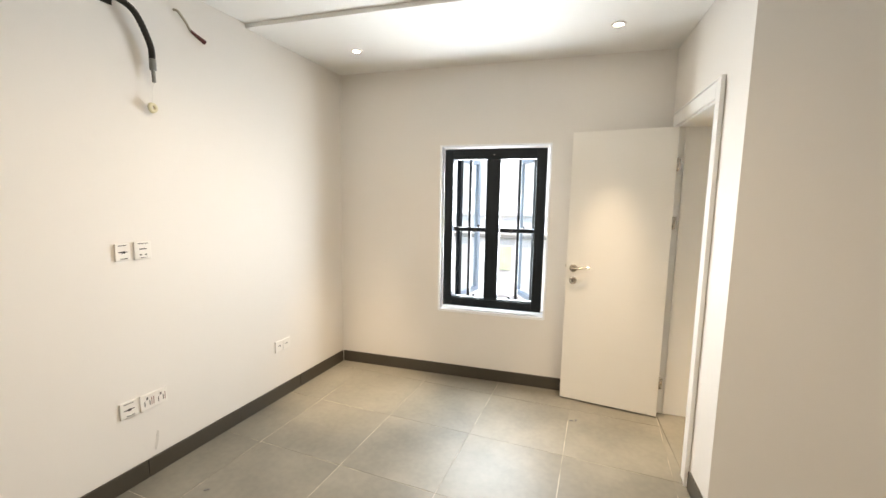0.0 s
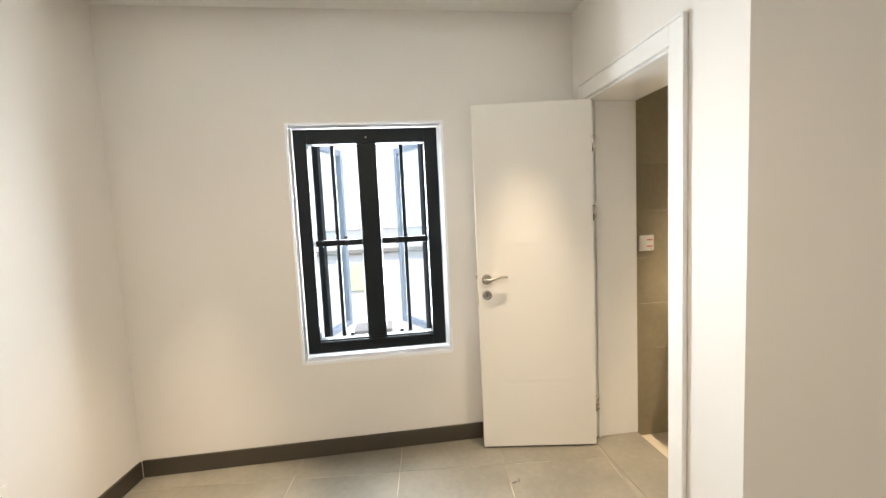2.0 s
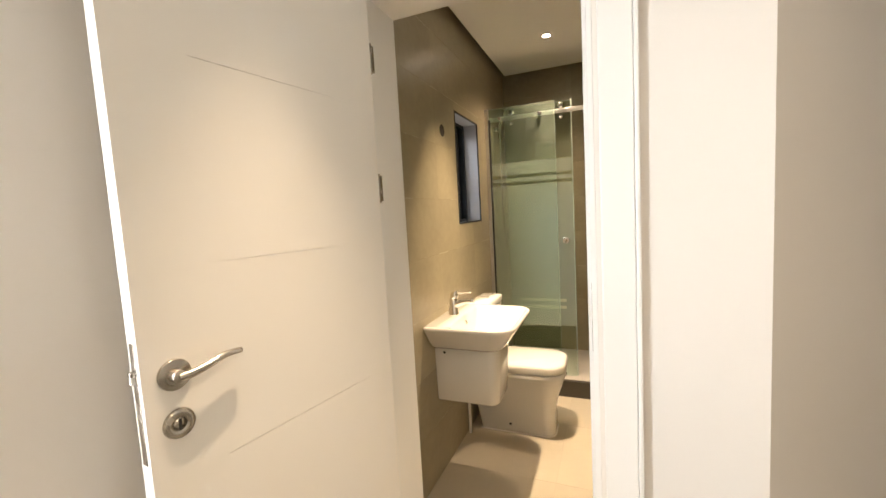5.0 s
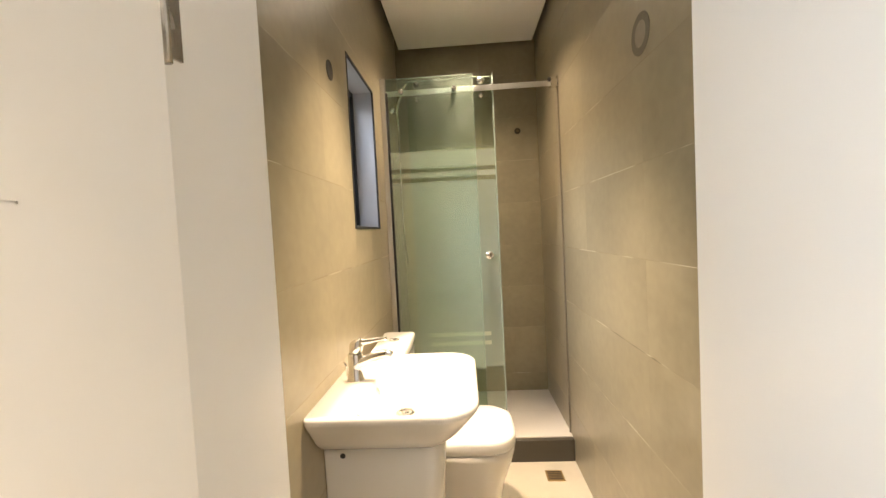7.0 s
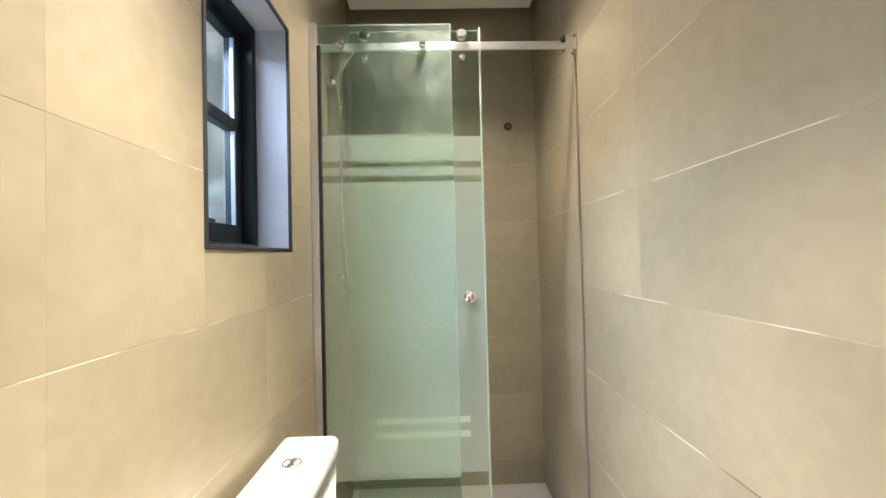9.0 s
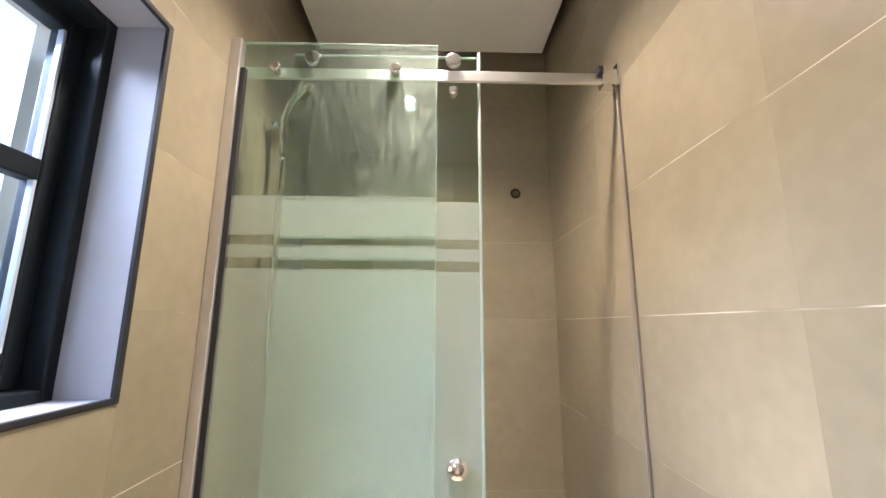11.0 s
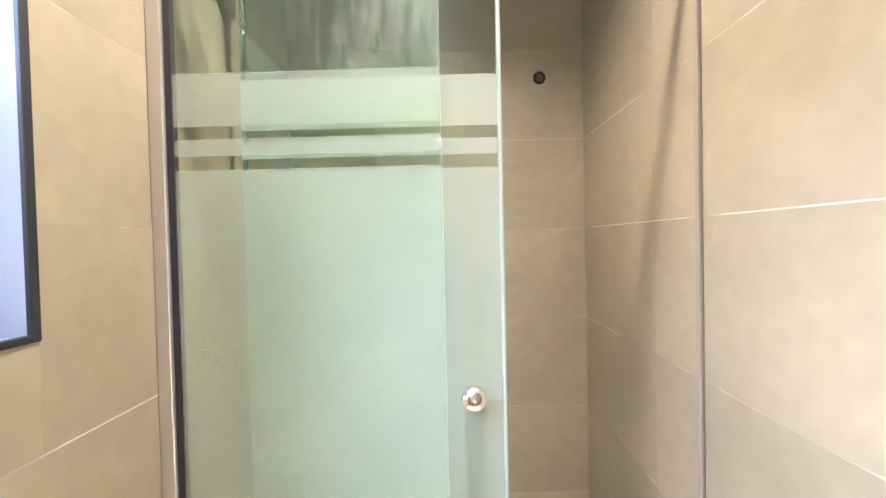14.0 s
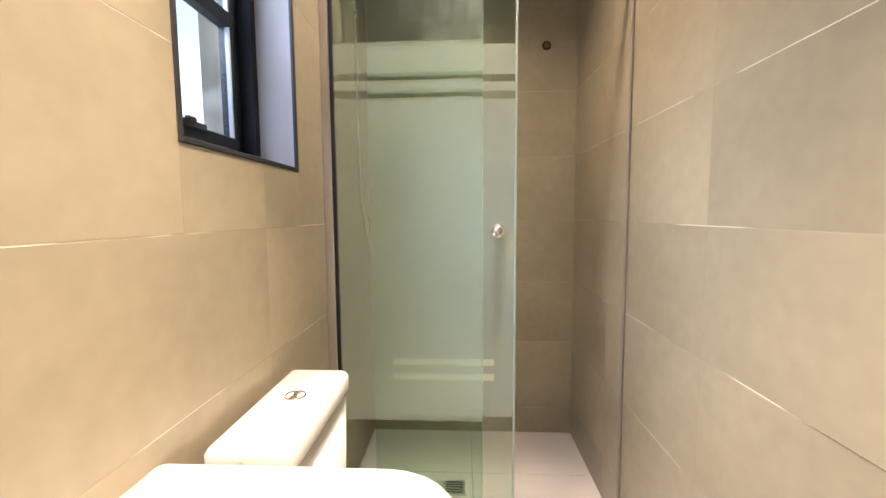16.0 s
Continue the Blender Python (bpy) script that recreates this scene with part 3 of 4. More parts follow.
# ---- bathroom window ----
def bathroom_window():
    x0, x1, z0, z1 = BWIN
    w = tagged(new("window_2"), "small dark aluminium window in a deep white reveal", "window", kind="structure")
    y0, y1, f = 0.072, 0.150, 0.026
    for b in (box(x0, x0 + f, y0, y1, z0, z1, 0.003), box(x1 - f, x1, y0, y1, z0, z1, 0.003), box(x0 + f, x1 - f, y0, y1, z1 - f, z1, 0.003), box(x0 + f, x1 - f, y0, y1, z0, z0 + f, 0.003)):
        part("frame", b, M_DARK, w)
    a, c, d, e = x0 + f + 0.002, x1 - f - 0.002, z0 + f + 0.002, z1 - f - 0.002
    ys, ye, g = 0.110, 0.146, 0.030
    for b in (box(a, a + g, ys, ye, d, e, 0.003), box(c - g, c, ys, ye, d, e, 0.003), box(a + g, c - g, ys, ye, e - g, e, 0.003), box(a + g, c - g, ys, ye, d, d + 0.055, 0.003), box(a + g, c - g, ys + 0.002, ye - 0.003, 1.622, 1.660, 0.003)):
        part("sash", b, M_DARK, w)
    for h0, h1 in ((d + 0.050, 1.626), (1.656, e - g + 0.005)):
        p = part("pane", box(a + g - 0.004, c - g + 0.004, 0.126, 0.131, h0, h1), M_PANE, w)
        p.visible_shadow = False
    for k in (-0.004, 0.0):
        part("glazing_bead", box(a + g if k else c - g - 0.006, a + g + 0.006 if k else c - g, ys + 0.004, 0.125, d + 0.056, e - g - 0.001, 0.001), M_SASH, w, "pale blue-grey glazing bead")
    hm = 1.530
    hd = part("handle", box(hm - 0.045, hm + 0.045, ys - 0.010, ys - 0.0005, d + 0.046, d + 0.062, 0.003), M_BLACK, w, "black window catch")
    part("catch_lever", box(hm - 0.036, hm - 0.010, ys - 0.024, ys - 0.0105, d + 0.052, d + 0.066, 0.004), M_BLACK, hd)
    part("bar", box(x0 + 0.17, x0 + 0.195, 0.185, 0.205, z0, z1, 0.003), M_SASH, w)
    # white lining of the reveal and its black edge trim
    r = 0.006
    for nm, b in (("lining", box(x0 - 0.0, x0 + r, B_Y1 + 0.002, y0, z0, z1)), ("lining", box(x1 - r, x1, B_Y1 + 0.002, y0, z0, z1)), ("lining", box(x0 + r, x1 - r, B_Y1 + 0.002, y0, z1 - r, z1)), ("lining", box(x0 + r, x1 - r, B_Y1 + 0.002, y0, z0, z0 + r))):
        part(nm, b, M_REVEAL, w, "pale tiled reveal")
    t = 0.011
    for b in (box(x0 - 0.001, x0 + t, B_Y1 - 0.003, B_Y1 + 0.006, z0, z1, 0.002), box(x1 - t, x1 + 0.001, B_Y1 - 0.003, B_Y1 + 0.006, z0, z1, 0.002), box(x0 + t, x1 - t, B_Y1 - 0.003, B_Y1 + 0.006, z1 - t, z1, 0.002), box(x0 + t, x1 - t, B_Y1 - 0.003, B_Y1 + 0.006, z0, z0 + t, 0.002)):
        part("edge_trim", b, M_BLACK, w, "black tile edge trim")


bathroom_window()


# ---- bathroom door leaf, standing open ----
def door():
    d = thing("door", "white flush door with three scored lines, standing open", "door")
    hinge, free = Vector((-0.012, -0.243, 0)), Vector((-0.685, -0.132, 0))
    ex = (free - hinge).normalized()
    ang = math.atan2(ex.y, ex.x)
    m = Matrix.Translation(hinge) @ Matrix.Rotation(ang, 4, "Z")
    d.matrix_world = m
    w, h0, h1, th = (free - hinge).length, 0.012, 2.062, 0.040
    # leaf in slabs so that the three scored grooves are real
    b = bmesh.new()
    cuts = [h0, 0.421, 0.846, 1.254, 1.66, h1]
    box(0, w, -th, -0.0018, h0, h1, 0.0015, bm=b)
    g = 0.0009
    for i, (a, c) in enumerate(zip(cuts, cuts[1:])):
        box(0.10, w - 0.14, -0.0017, 0.0, a + (g if i else 0), c - (g if i < 4 else 0), bm=b)
    box(0, 0.10, -0.0017, 0.0, h0, h1, bm=b)
    box(w - 0.14, w, -0.0017, 0.0, h0, h1, bm=b)
    o = part("leaf", b, M_WOODWHITE, d)
    lx = w - 0.053
    hd = part("handle", cyl((lx, 0, 1.052), (0, 1, 0), 0.030, 0.007, bevel=0.002), M_NICKEL, d, "satin nickel lever handle", True)
    part("neck", cyl((lx, 0.006, 1.052), (0, 1, 0), 0.0140, 0.021, r2=0.0118, bevel=0.002), M_NICKEL, hd, smooth=True)
    part("lever", tube([(lx, 0.022, 1.050), (lx - 0.022, 0.026, 1.051), (lx - 0.055, 0.027, 1.058), (lx - 0.088, 0.026, 1.066), (lx - 0.122, 0.023, 1.064)], 0.008, 14, radii=(0.0092, 0.0060)), M_NICKEL, hd, smooth=True)
    es = part("escutcheon", ring((lx, 0, 0.956), (0, 1, 0), 0.029, 0.012, 0.006), M_NICKEL, d, "round nickel lock escutcheon", True)
    part("keyhole", box(lx - 0.003, lx + 0.003, 0.003, 0.006, 0.944, 0.966, 0.001), M_SLOT, es)
    part("lock_cylinder", cyl((lx, 0, 0.956), (0, 1, 0), 0.0122, 0.005), M_NICKEL, es, smooth=True)
    fp = part("lock_plate", box(w - 0.001, w + 0.0015, -th / 2 - 0.009, -th / 2 + 0.009, 0.895, 1.125, 0.001), M_NICKEL, d, "long metal lock faceplate")
    part("latch", box(w, w + 0.010, -th / 2 - 0.006, -th / 2 + 0.006, 1.05, 1.075, 0.003), M_NICKEL, fp)
    for z in (1.813, 1.417, 0.264):
        hg = part("hinge", cyl((-0.006, -0.006, z - 0.045), (0, 0, 1), 0.006, 0.09, n=12), M_NICKEL, d, "small metal butt hinge", True)
        part("hinge_leaf", box(-0.022, -0.004, -0.006, -0.0035, z - 0.04, z + 0.04), M_NICKEL, hg)
    return d


door()


# ---- wash basin ----
def wash_basin():
    t = thing("wash_basin", "white ceramic wash basin with half pedestal on the tiled wall", "sink")
    x0, x1, yf, yb = 0.668, 1.215, -0.488, -0.0305
    fr = lambda i, r, z, back=0.012: rounded(x0 + i, x1 - i, yf + i, yb, (r, r, back, back), z)
    rings = [rounded(0.79, 1.09, -0.385, yb, (0.06, 0.06, 0.01, 0.01), 0.615),
             rounded(0.765, 1.118, -0.405, yb, (0.07, 0.07, 0.01, 0.01), 0.632),
             rounded(0.735, 1.150, -0.430, yb, (0.08, 0.08, 0.01, 0.01), 0.660),
             rounded(0.700, 1.184, -0.462, yb, (0.09, 0.09, 0.012, 0.012), 0.705),
             fr(0.005, 0.100, 0.738), fr(0.0, 0.105, 0.748), fr(0.0015, 0.104, 0.757), fr(0.007, 0.10, 0.760)]
    inner = [rounded(x0 + 0.017, x1 - 0.017, yf + 0.017, -0.155, (0.092, 0.092, 0.03, 0.03), 0.7595),
             rounded(x0 + 0.024, x1 - 0.024, yf + 0.024, -0.160, (0.088, 0.088, 0.035, 0.035), 0.754),
             rounded(x0 + 0.050, x1 - 0.050, yf + 0.040, -0.168, (0.085, 0.085, 0.05, 0.05), 0.715),
             rounded(x0 + 0.095, x1 - 0.095, yf + 0.065, -0.180, (0.075, 0.075, 0.055, 0.055), 0.672),
             rounded(x0 + 0.160, x1 - 0.160, yf + 0.10, -0.196, (0.05, 0.05, 0.05, 0.05), 0.652),
             rounded(x0 + 0.245, x1 - 0.245, -0.277, -0.227, (0.024, 0.024, 0.024, 0.024), 0.647)]
    o = part("bowl", loft(rings + inner), M_CERAMIC, t, smooth=True)
    part("drain", ring(((x0 + x1) / 2, -0.252, 0.6475), (0, 0, 1), 0.033, 0.013, 0.006), M_CHROME, t, "chrome basin waste", True)
    part("plug", cyl(((x0 + x1) / 2, -0.252, 0.6476), (0, 0, 1), 0.0165, 0.005, bevel=0.002), M_CHROME, t, smooth=True)
    part("overflow", ring(((x0 + x1) / 2, -0.1665, 0.722), (0, -1, 0.35), 0.013, 0.007, 0.003), M_CHROME, t)
    s = [rounded(0.815, 1.066, -0.358, yb, (0.045, 0.045, 0.006, 0.006), 0.318), rounded(0.809, 1.071, -0.364, yb, (0.05, 0.05, 0.006, 0.006), 0.326),
         rounded(0.803, 1.078, -0.372, yb, (0.055, 0.055, 0.006, 0.006), 0.46), rounded(0.798, 1.084, -0.380, yb, (0.06, 0.06, 0.006, 0.006), 0.625)]
    sh = part("half_pedestal", loft(s), M_CERAMIC, t, smooth=True)
    part("bolt_cap", cyl((0.802, -0.087, 0.592), (-1, 0, 0), 0.008, 0.004, n=12), M_SLOT, sh, "dark fixing hole")
    return t


wash_basin()


def basin_tap():
    t = thing("basin_tap", "chrome single-lever mixer tap on the wash basin", "tap")
    x, y, z = 0.942, -0.098, 0.7602
    part("body", loft([[(x + math.cos(a) * r, y + math.sin(a) * r, z + h) for a in [2 * math.pi * j / 28 for j in range(28)]] for h, r in ((0, 0.028), (0.006, 0.028), (0.010, 0.025), (0.05, 0.0225), (0.085, 0.0225), (0.088, 0.0215))]), M_CHROME, t, smooth=True)
    part("cap", loft([[(x + math.cos(a) * r, y + math.sin(a) * r - h * 0.05, z + h + 0.02 * math.sin(a) * -0.3) for a in [2 * math.pi * j / 28 for j in range(28)]] for h, r in ((0.090, 0.0205), (0.105, 0.0215), (0.124, 0.021), (0.132, 0.016))]), M_CHROME, t, smooth=True)
    part("lever", tube([(x, y - 0.005, z + 0.122), (x + 0.004, y - 0.05, z + 0.127), (x + 0.006, y - 0.105, z + 0.131)], 0.008, 12, radii=(0.012, 0.006)), M_CHROME, t, smooth=True)
    part("spout", tube([(x, y - 0.008, z + 0.056), (x, y - 0.055, z + 0.074), (x, y - 0.100, z + 0.083), (x, y - 0.122, z + 0.078)], 0.012, 14, radii=(0.018, 0.012)), M_CHROME, t, smooth=True)
    part("pop_up_rod", tube([(x, y + 0.028, z + 0.0), (x, y + 0.030, z + 0.045), (x - 0.01, y + 0.034, z + 0.062)], 0.003, 8), M_CHROME, t, smooth=True)


basin_tap()


# ---- toilet ----
def toilet():
    t = thing("toilet", "white ceramic close-coupled toilet with closed lid", "toilet")
    x0, x1 = 1.262, 1.628
    fl = B_FLOOR
    body = [rounded(1.325, 1.545, -0.575, -0.10, (0.06, 0.06, 0.02, 0.02), fl), rounded(1.322, 1.548, -0.578, -0.10, (0.06, 0.06, 0.02, 0.02), fl + 0.02),
            rounded(1.318, 1.552, -0.575, -0.08, (0.07, 0.07, 0.02, 0.02), fl + 0.14), rounded(1.305, 1.566, -0.592, -0.06, (0.09, 0.09, 0.02, 0.02), fl + 0.24),
            rounded(1.282, 1.588, -0.622, -0.05, (0.11, 0.11, 0.02, 0.02), fl + 0.32), rounded(x0 + 0.006, x1 - 0.006, -0.640, -0.045, (0.12, 0.12, 0.02, 0.02), fl + 0.385),
            rounded(x0 + 0.004, x1 - 0.004, -0.643, -0.045, (0.12, 0.12, 0.02, 0.02), fl + 0.41), rounded(x0 + 0.012, x1 - 0.012, -0.635, -0.045, (0.115, 0.115, 0.02, 0.02), fl + 0.416)]
    pan = part("pan", loft(body), M_CERAMIC, t, smooth=True)
    part("bolt_cap", cyl((1.3205, -0.30, fl + 0.06), (-1, 0, 0), 0.008, 0.004, n=12), M_SLOT, pan, "dark fixing hole")
    part("sealant", loft([rounded(1.319, 1.551, -0.581, -0.094, (0.062, 0.062, 0.02, 0.02), fl + 0.0005), rounded(1.3215, 1.5485, -0.5785, -0.0965, (0.062, 0.062, 0.02, 0.02), fl + 0.008)]), M_PLASTIC, t, "white silicone bead")
    s0 = fl + 0.419
    lid = [rounded(x0 + 0.002, x1 - 0.002, -0.646, -0.225, (0.12, 0.12, 0.03, 0.03), s0), rounded(x0, x1, -0.648, -0.222, (0.12, 0.12, 0.03, 0.03), s0 + 0.006), rounded(x0, x1, -0.648, -0.222, (0.12, 0.12, 0.03, 0.03), s0 + 0.040),
           rounded(x0 + 0.004, x1 - 0.004, -0.644, -0.226, (0.118, 0.118, 0.03, 0.03), s0 + 0.050), rounded(x0 + 0.016, x1 - 0.016, -0.632, -0.238, (0.11, 0.11, 0.028, 0.028), s0 + 0.055)]
    part("lid", loft(lid), M_CERAMIC, t, "white closed seat lid", True)
    tk = [rounded(1.285, 1.602, -0.190, -0.058, (0.025, 0.025, 0.012, 0.012), fl + 0.416), rounded(1.276, 1.612, -0.196, -0.058, (0.025, 0.025, 0.012, 0.012), fl + 0.50), rounded(1.270, 1.618, -0.201, -0.058, (0.025, 0.025, 0.012, 0.012), 0.694)]
    tank = part("tank", loft(tk), M_CERAMIC, t, smooth=True)
    tl = [rounded(1.266, 1.624, -0.205, -0.055, (0.026, 0.026, 0.012, 0.012), 0.698), rounded(1.264, 1.626, -0.207, -0.055, (0.026, 0.026, 0.012, 0.012), 0.704), rounded(1.264, 1.626, -0.207, -0.055, (0.026, 0.026, 0.012, 0.012), 0.736), rounded(1.270, 1.620, -0.201, -0.060, (0.022, 0.022, 0.010, 0.010), 0.744)]
    lid2 = part("tank_lid", loft(tl), M_CERAMIC, t, smooth=True)
    part("flush_button", ring((1.472, -0.128, 0.744), (0, 0, 1), 0.024, 0.019, 0.005), M_CHROME, lid2, "chrome dual flush button", True)
    for a in (-0.0095, 0.0095):
        part("button_half", cyl((1.472 + a, -0.128, 0.744), (0, 0, 1), 0.0088, 0.0045, n=16, bevel=0.001), M_CHROME, lid2, smooth=True)
    part("drip_mark", box(1.2625, 1.264, -0.128, -0.118, 0.706, 0.730), M_YELLOWED, lid2, "yellow drip stain")


toilet()


sp = thing("supply_pipe", "white water supply pipe beside the toilet", "pipe")
part("pipe", tube([(1.245, -0.052, B_FLOOR), (1.245, -0.052, 0.10), (1.250, -0.052, 0.24)], 0.009, 12), M_PLASTIC, sp, smooth=True)
part("valve", cyl((1.250, -0.0305, 0.25), (0, -1, 0), 0.012, 0.035, bevel=0.002), M_CHROME, sp, "chrome stop valve", True)


# ---- shower screen ----
BANDS = ((0.42, 1.514), (1.540, 1.570), (1.594, 1.690))


def shower_screen():
    t = thing("shower_screen", "frameless sliding shower screen with frosted bands", "shower screen")
    za, zb = 0.022, 2.106
    xa, xb = 1.990, 2.026

    def pane(name, x, y0, y1, z1, glassmat, frostmat, bands, th=0.008):
        p = part(name, box(x - th / 2, x + th / 2, y0 + 0.0015, y1 - 0.0015, za + 0.002, 1.690), M_GLASS, t, "greenish tempered glass panel with water marks")
        up = part("upper_glass", box(x - th / 2, x + th / 2, y0 + 0.0015, y1 - 0.0015, 1.6905, z1 - 0.0015), glassmat, p, "clear glass with dried water marks")
        up.visible_shadow = False
        p.visible_shadow = False
        part("glass_edge", box(x - th / 2, x + th / 2, y0, y0 + 0.0014, za, z1), M_EDGE, p)
        part("glass_edge", box(x - th / 2, x + th / 2, y0, y1, z1 - 0.0014, z1), M_EDGE, p)
        for f0, f1 in bands:
            o = part("frosted_band", box(x - th / 2 - 0.0008, x - th / 2 - 0.0003, y0 + 0.002, y1 - 0.002, f0, f1), frostmat, p, "frosted band")
            o.visible_shadow = False
        return p

    pane("fixed_panel", xa, -0.559, -0.062, zb, M_GLASSMARK, M_FROST, BANDS)
    sl = pane("sliding_panel", xb, -0.667, -0.175, 2.100, M_GLASS, M_FROST2, BANDS)
    # two cream stripes laid over the frosted band
    for f0, f1 in ((0.5515, 0.5745), (0.6055, 0.6285)):
        o = part("pale_stripe", box(xb - 0.0056, xb - 0.0051, -0.600, -0.245, f0, f1), M_STRIPE, sl, "pale stripe on the frosted glass")
        o.visible_shadow = False
    part("edge_seal", box(xb - 0.007, xb + 0.007, -0.674, -0.6672, za + 0.01, 2.112, 0.002), M_EDGE, sl, "pale translucent seal strip")
    part("knob", cyl((xb - 0.004, -0.610, 1.078), (-1, 0, 0), 0.020, 0.022, r2=0.025, bevel=0.004), M_CHROME, sl, "round chrome pull knob", True)
    part("knob", cyl((xb + 0.004, -0.610, 1.078), (1, 0, 0), 0.020, 0.022, r2=0.025, bevel=0.004), M_CHROME, sl, smooth=True)
    part("knob_inlay", cyl((xb - 0.0262, -0.610, 1.078), (-1, 0, 0), 0.0135, 0.0012), M_NICKEL, sl, "recessed metal centre of the knob", True)
    part("rail", box(2.001, 2.011, -1.030, -0.045, 2.014, 2.044, 0.002), M_STEEL, t, "flat polished metal sliding rail")
    for y in (-0.235, -0.600):
        r = part("roller", cyl((2.000, y, 2.066), (-1, 0, 0), 0.021, 0.014, bevel=0.004), M_CHROME, t, "chrome roller wheel", True)
        part("axle", cyl((2.020, y, 2.066), (-1, 0, 0), 0.010, 0.022), M_CHROME, r, smooth=True)
        part("stop_knob", cyl((2.020, y, 1.982), (-1, 0, 0), 0.012, 0.032, bevel=0.004), M_CHROME, r, smooth=True)
    for y in (-0.148, -0.451):
        part("standoff", cyl((2.001, y, 2.030), (-1, 0, 0), 0.014, 0.030, bevel=0.004), M_CHROME, t, "chrome glass clamp", True)
    br = part("wall_bracket", box(1.988, 2.022, -1.035, -0.990, 2.004, 2.050, 0.003), M_CHROME, t, "chrome rail bracket on the wall")
    part("bracket_cap", box(1.984, 2.016, -0.992, -0.978, 2.036, 2.056, 0.003), M_BLACK, br)
    part("bracket_flange", box(1.982, 2.028, -1.034, -1.028, 2.000, 2.066, 0.002), M_CHROME, br)
    part("wall_channel", box(1.976, 2.004, -0.057, -0.0305, 0.02, zb + 0.004, 0.002), M_ALU, t, "satin metal wall channel")
    part("channel_gasket", box(1.983, 1.997, -0.070, -0.057, 0.02, 2.03, 0.001), M_BLACK, t, "black rubber gasket")
    part("wall_seal", box(1.996, 2.008, -1.0345, -1.026, 0.022, 2.004, 0.002), M_SEAL, t, "thin grey seal strip on the tiled wall")
    part("bottom_guide", box(1.985, 2.035, -0.59, -0.555, 0.0185, 0.045, 0.003), M_CHROME, t)
    part("threshold_bar", box(1.985, 1.999, -1.030, -0.05, 0.0185, 0.0225, 0.001), M_ALU, t)


shower_screen()


def hand_shower():
    t = thing("hand_shower", "chrome hand shower in its wall holder with hose", "shower head")
    x, y, z = 2.21, -0.036, 1.995
    part("holder", cyl((x, B_Y1 - 0.0005, z), (0, -1, 0), 0.022, 0.045, r2=0.017, bevel=0.004), M_CHROME, t, smooth=True)
    hs = part("handset", tube([(x, y - 0.055, z - 0.10), (x, y - 0.05, z), (x, y - 0.075, z + 0.08), (x, y - 0.11, z + 0.125)], 0.013, 14, radii=(0.010, 0.015)), M_CHROME, t, smooth=True)
    part("spray_head", cyl((x, y - 0.098, z + 0.135), (0, -0.75, -0.55), 0.030, 0.020, r2=0.042, bevel=0.004), M_CHROME, hs, smooth=True)
    part("hose", tube([(x, y - 0.055, z - 0.10), (x + 0.005, y - 0.05, z - 0.35), (x + 0.03, y - 0.05, z - 0.75), (x + 0.12, y - 0.055, z - 0.98), (x + 0.20, y - 0.03, z - 0.88), (x + 0.21, B_Y1 - 0.002, z - 0.85)], 0.0065, 10), M_CHROME, t, "flexible chrome hose", True)


hand_shower()


# ---- small bathroom things ----
def isolator_switch():
    t = thing("wall_switch", "white double switch plate with red stickers", "switch")
    x0, x1, z0, z1 = 0.411, 0.513, 1.150, 1.252
    part("plate", box(x0, x1, B_Y1 - 0.0125, B_Y1 - 0.0005, z0, z1, 0.005), M_PLASTIC, t)
    for zz in (1.222, 1.180):
        part("sticker", box(x0 + 0.050, x1 - 0.012, B_Y1 - 0.0140, B_Y1 - 0.0127, zz - 0.0042, zz + 0.0042, 0.0003), M_RED, t, "red sticker")
    part("rocker", box(x0 + 0.012, x0 + 0.045, B_Y1 - 0.0155, B_Y1 - 0.0127, 1.175, 1.228, 0.001), M_PLASTIC, t)
    part("indicator", cyl((x1 - 0.022, B_Y1 - 0.0128, 1.166), (0, -1, 0), 0.003, 0.0015, n=12), M_SLOT, t)


isolator_switch()


def wall_opening(place, axis, r, name, label, core, rim=M_HOLE):
    t = thing(name, label, "pipe outlet")
    part("rim", ring(place, axis, r, r * 0.62, 0.0022), rim, t)
    part("core", cyl(place, axis, r * 0.64, 0.0012), core, t)


wall_opening((1.075, B_Y1 - 0.0004, 1.804), (0, -1, 0), 0.034, "pipe_outlet", "dark uncapped pipe hole in the tiled wall", M_HOLE)
wall_opening((B_X1 - 0.0004, -0.888, 1.923), (-1, 0, 0), 0.021, "pipe_outlet", "capped brass pipe outlet in the shower wall", M_COPPER)
wall_opening((0.963, B_Y0 + 0.0004, 1.797), (0, 1, 0), 0.062, "pipe_outlet", "round outlet sealed with grey mortar in the tiled wall", M_MORTAR, M_RIM)

dr = thing("floor_drain", "square brass floor drain in the bathroom floor", "floor drain")
part("grate", box(1.745, 1.835, -0.935, -0.845, B_FLOOR + 0.0003, B_FLOOR + 0.005, 0.001), M_RUST, dr)
for k in range(5):
    part("slot", box(1.757 + 0.015 * k, 1.763 + 0.015 * k, -0.925, -0.855, B_FLOOR + 0.0051, B_FLOOR + 0.0058), M_SLOT, dr)
dr2 = thing("floor_drain", "square metal drain in the shower floor", "floor drain")
part("grate", box(2.15, 2.24, -0.50, -0.41, 0.0235, 0.028, 0.001), M_ALU, dr2)
for k in range(5):
    part("slot", box(2.162 + 0.015 * k, 2.168 + 0.015 * k, -0.49, -0.42, 0.0281, 0.0288), M_SLOT, dr2)


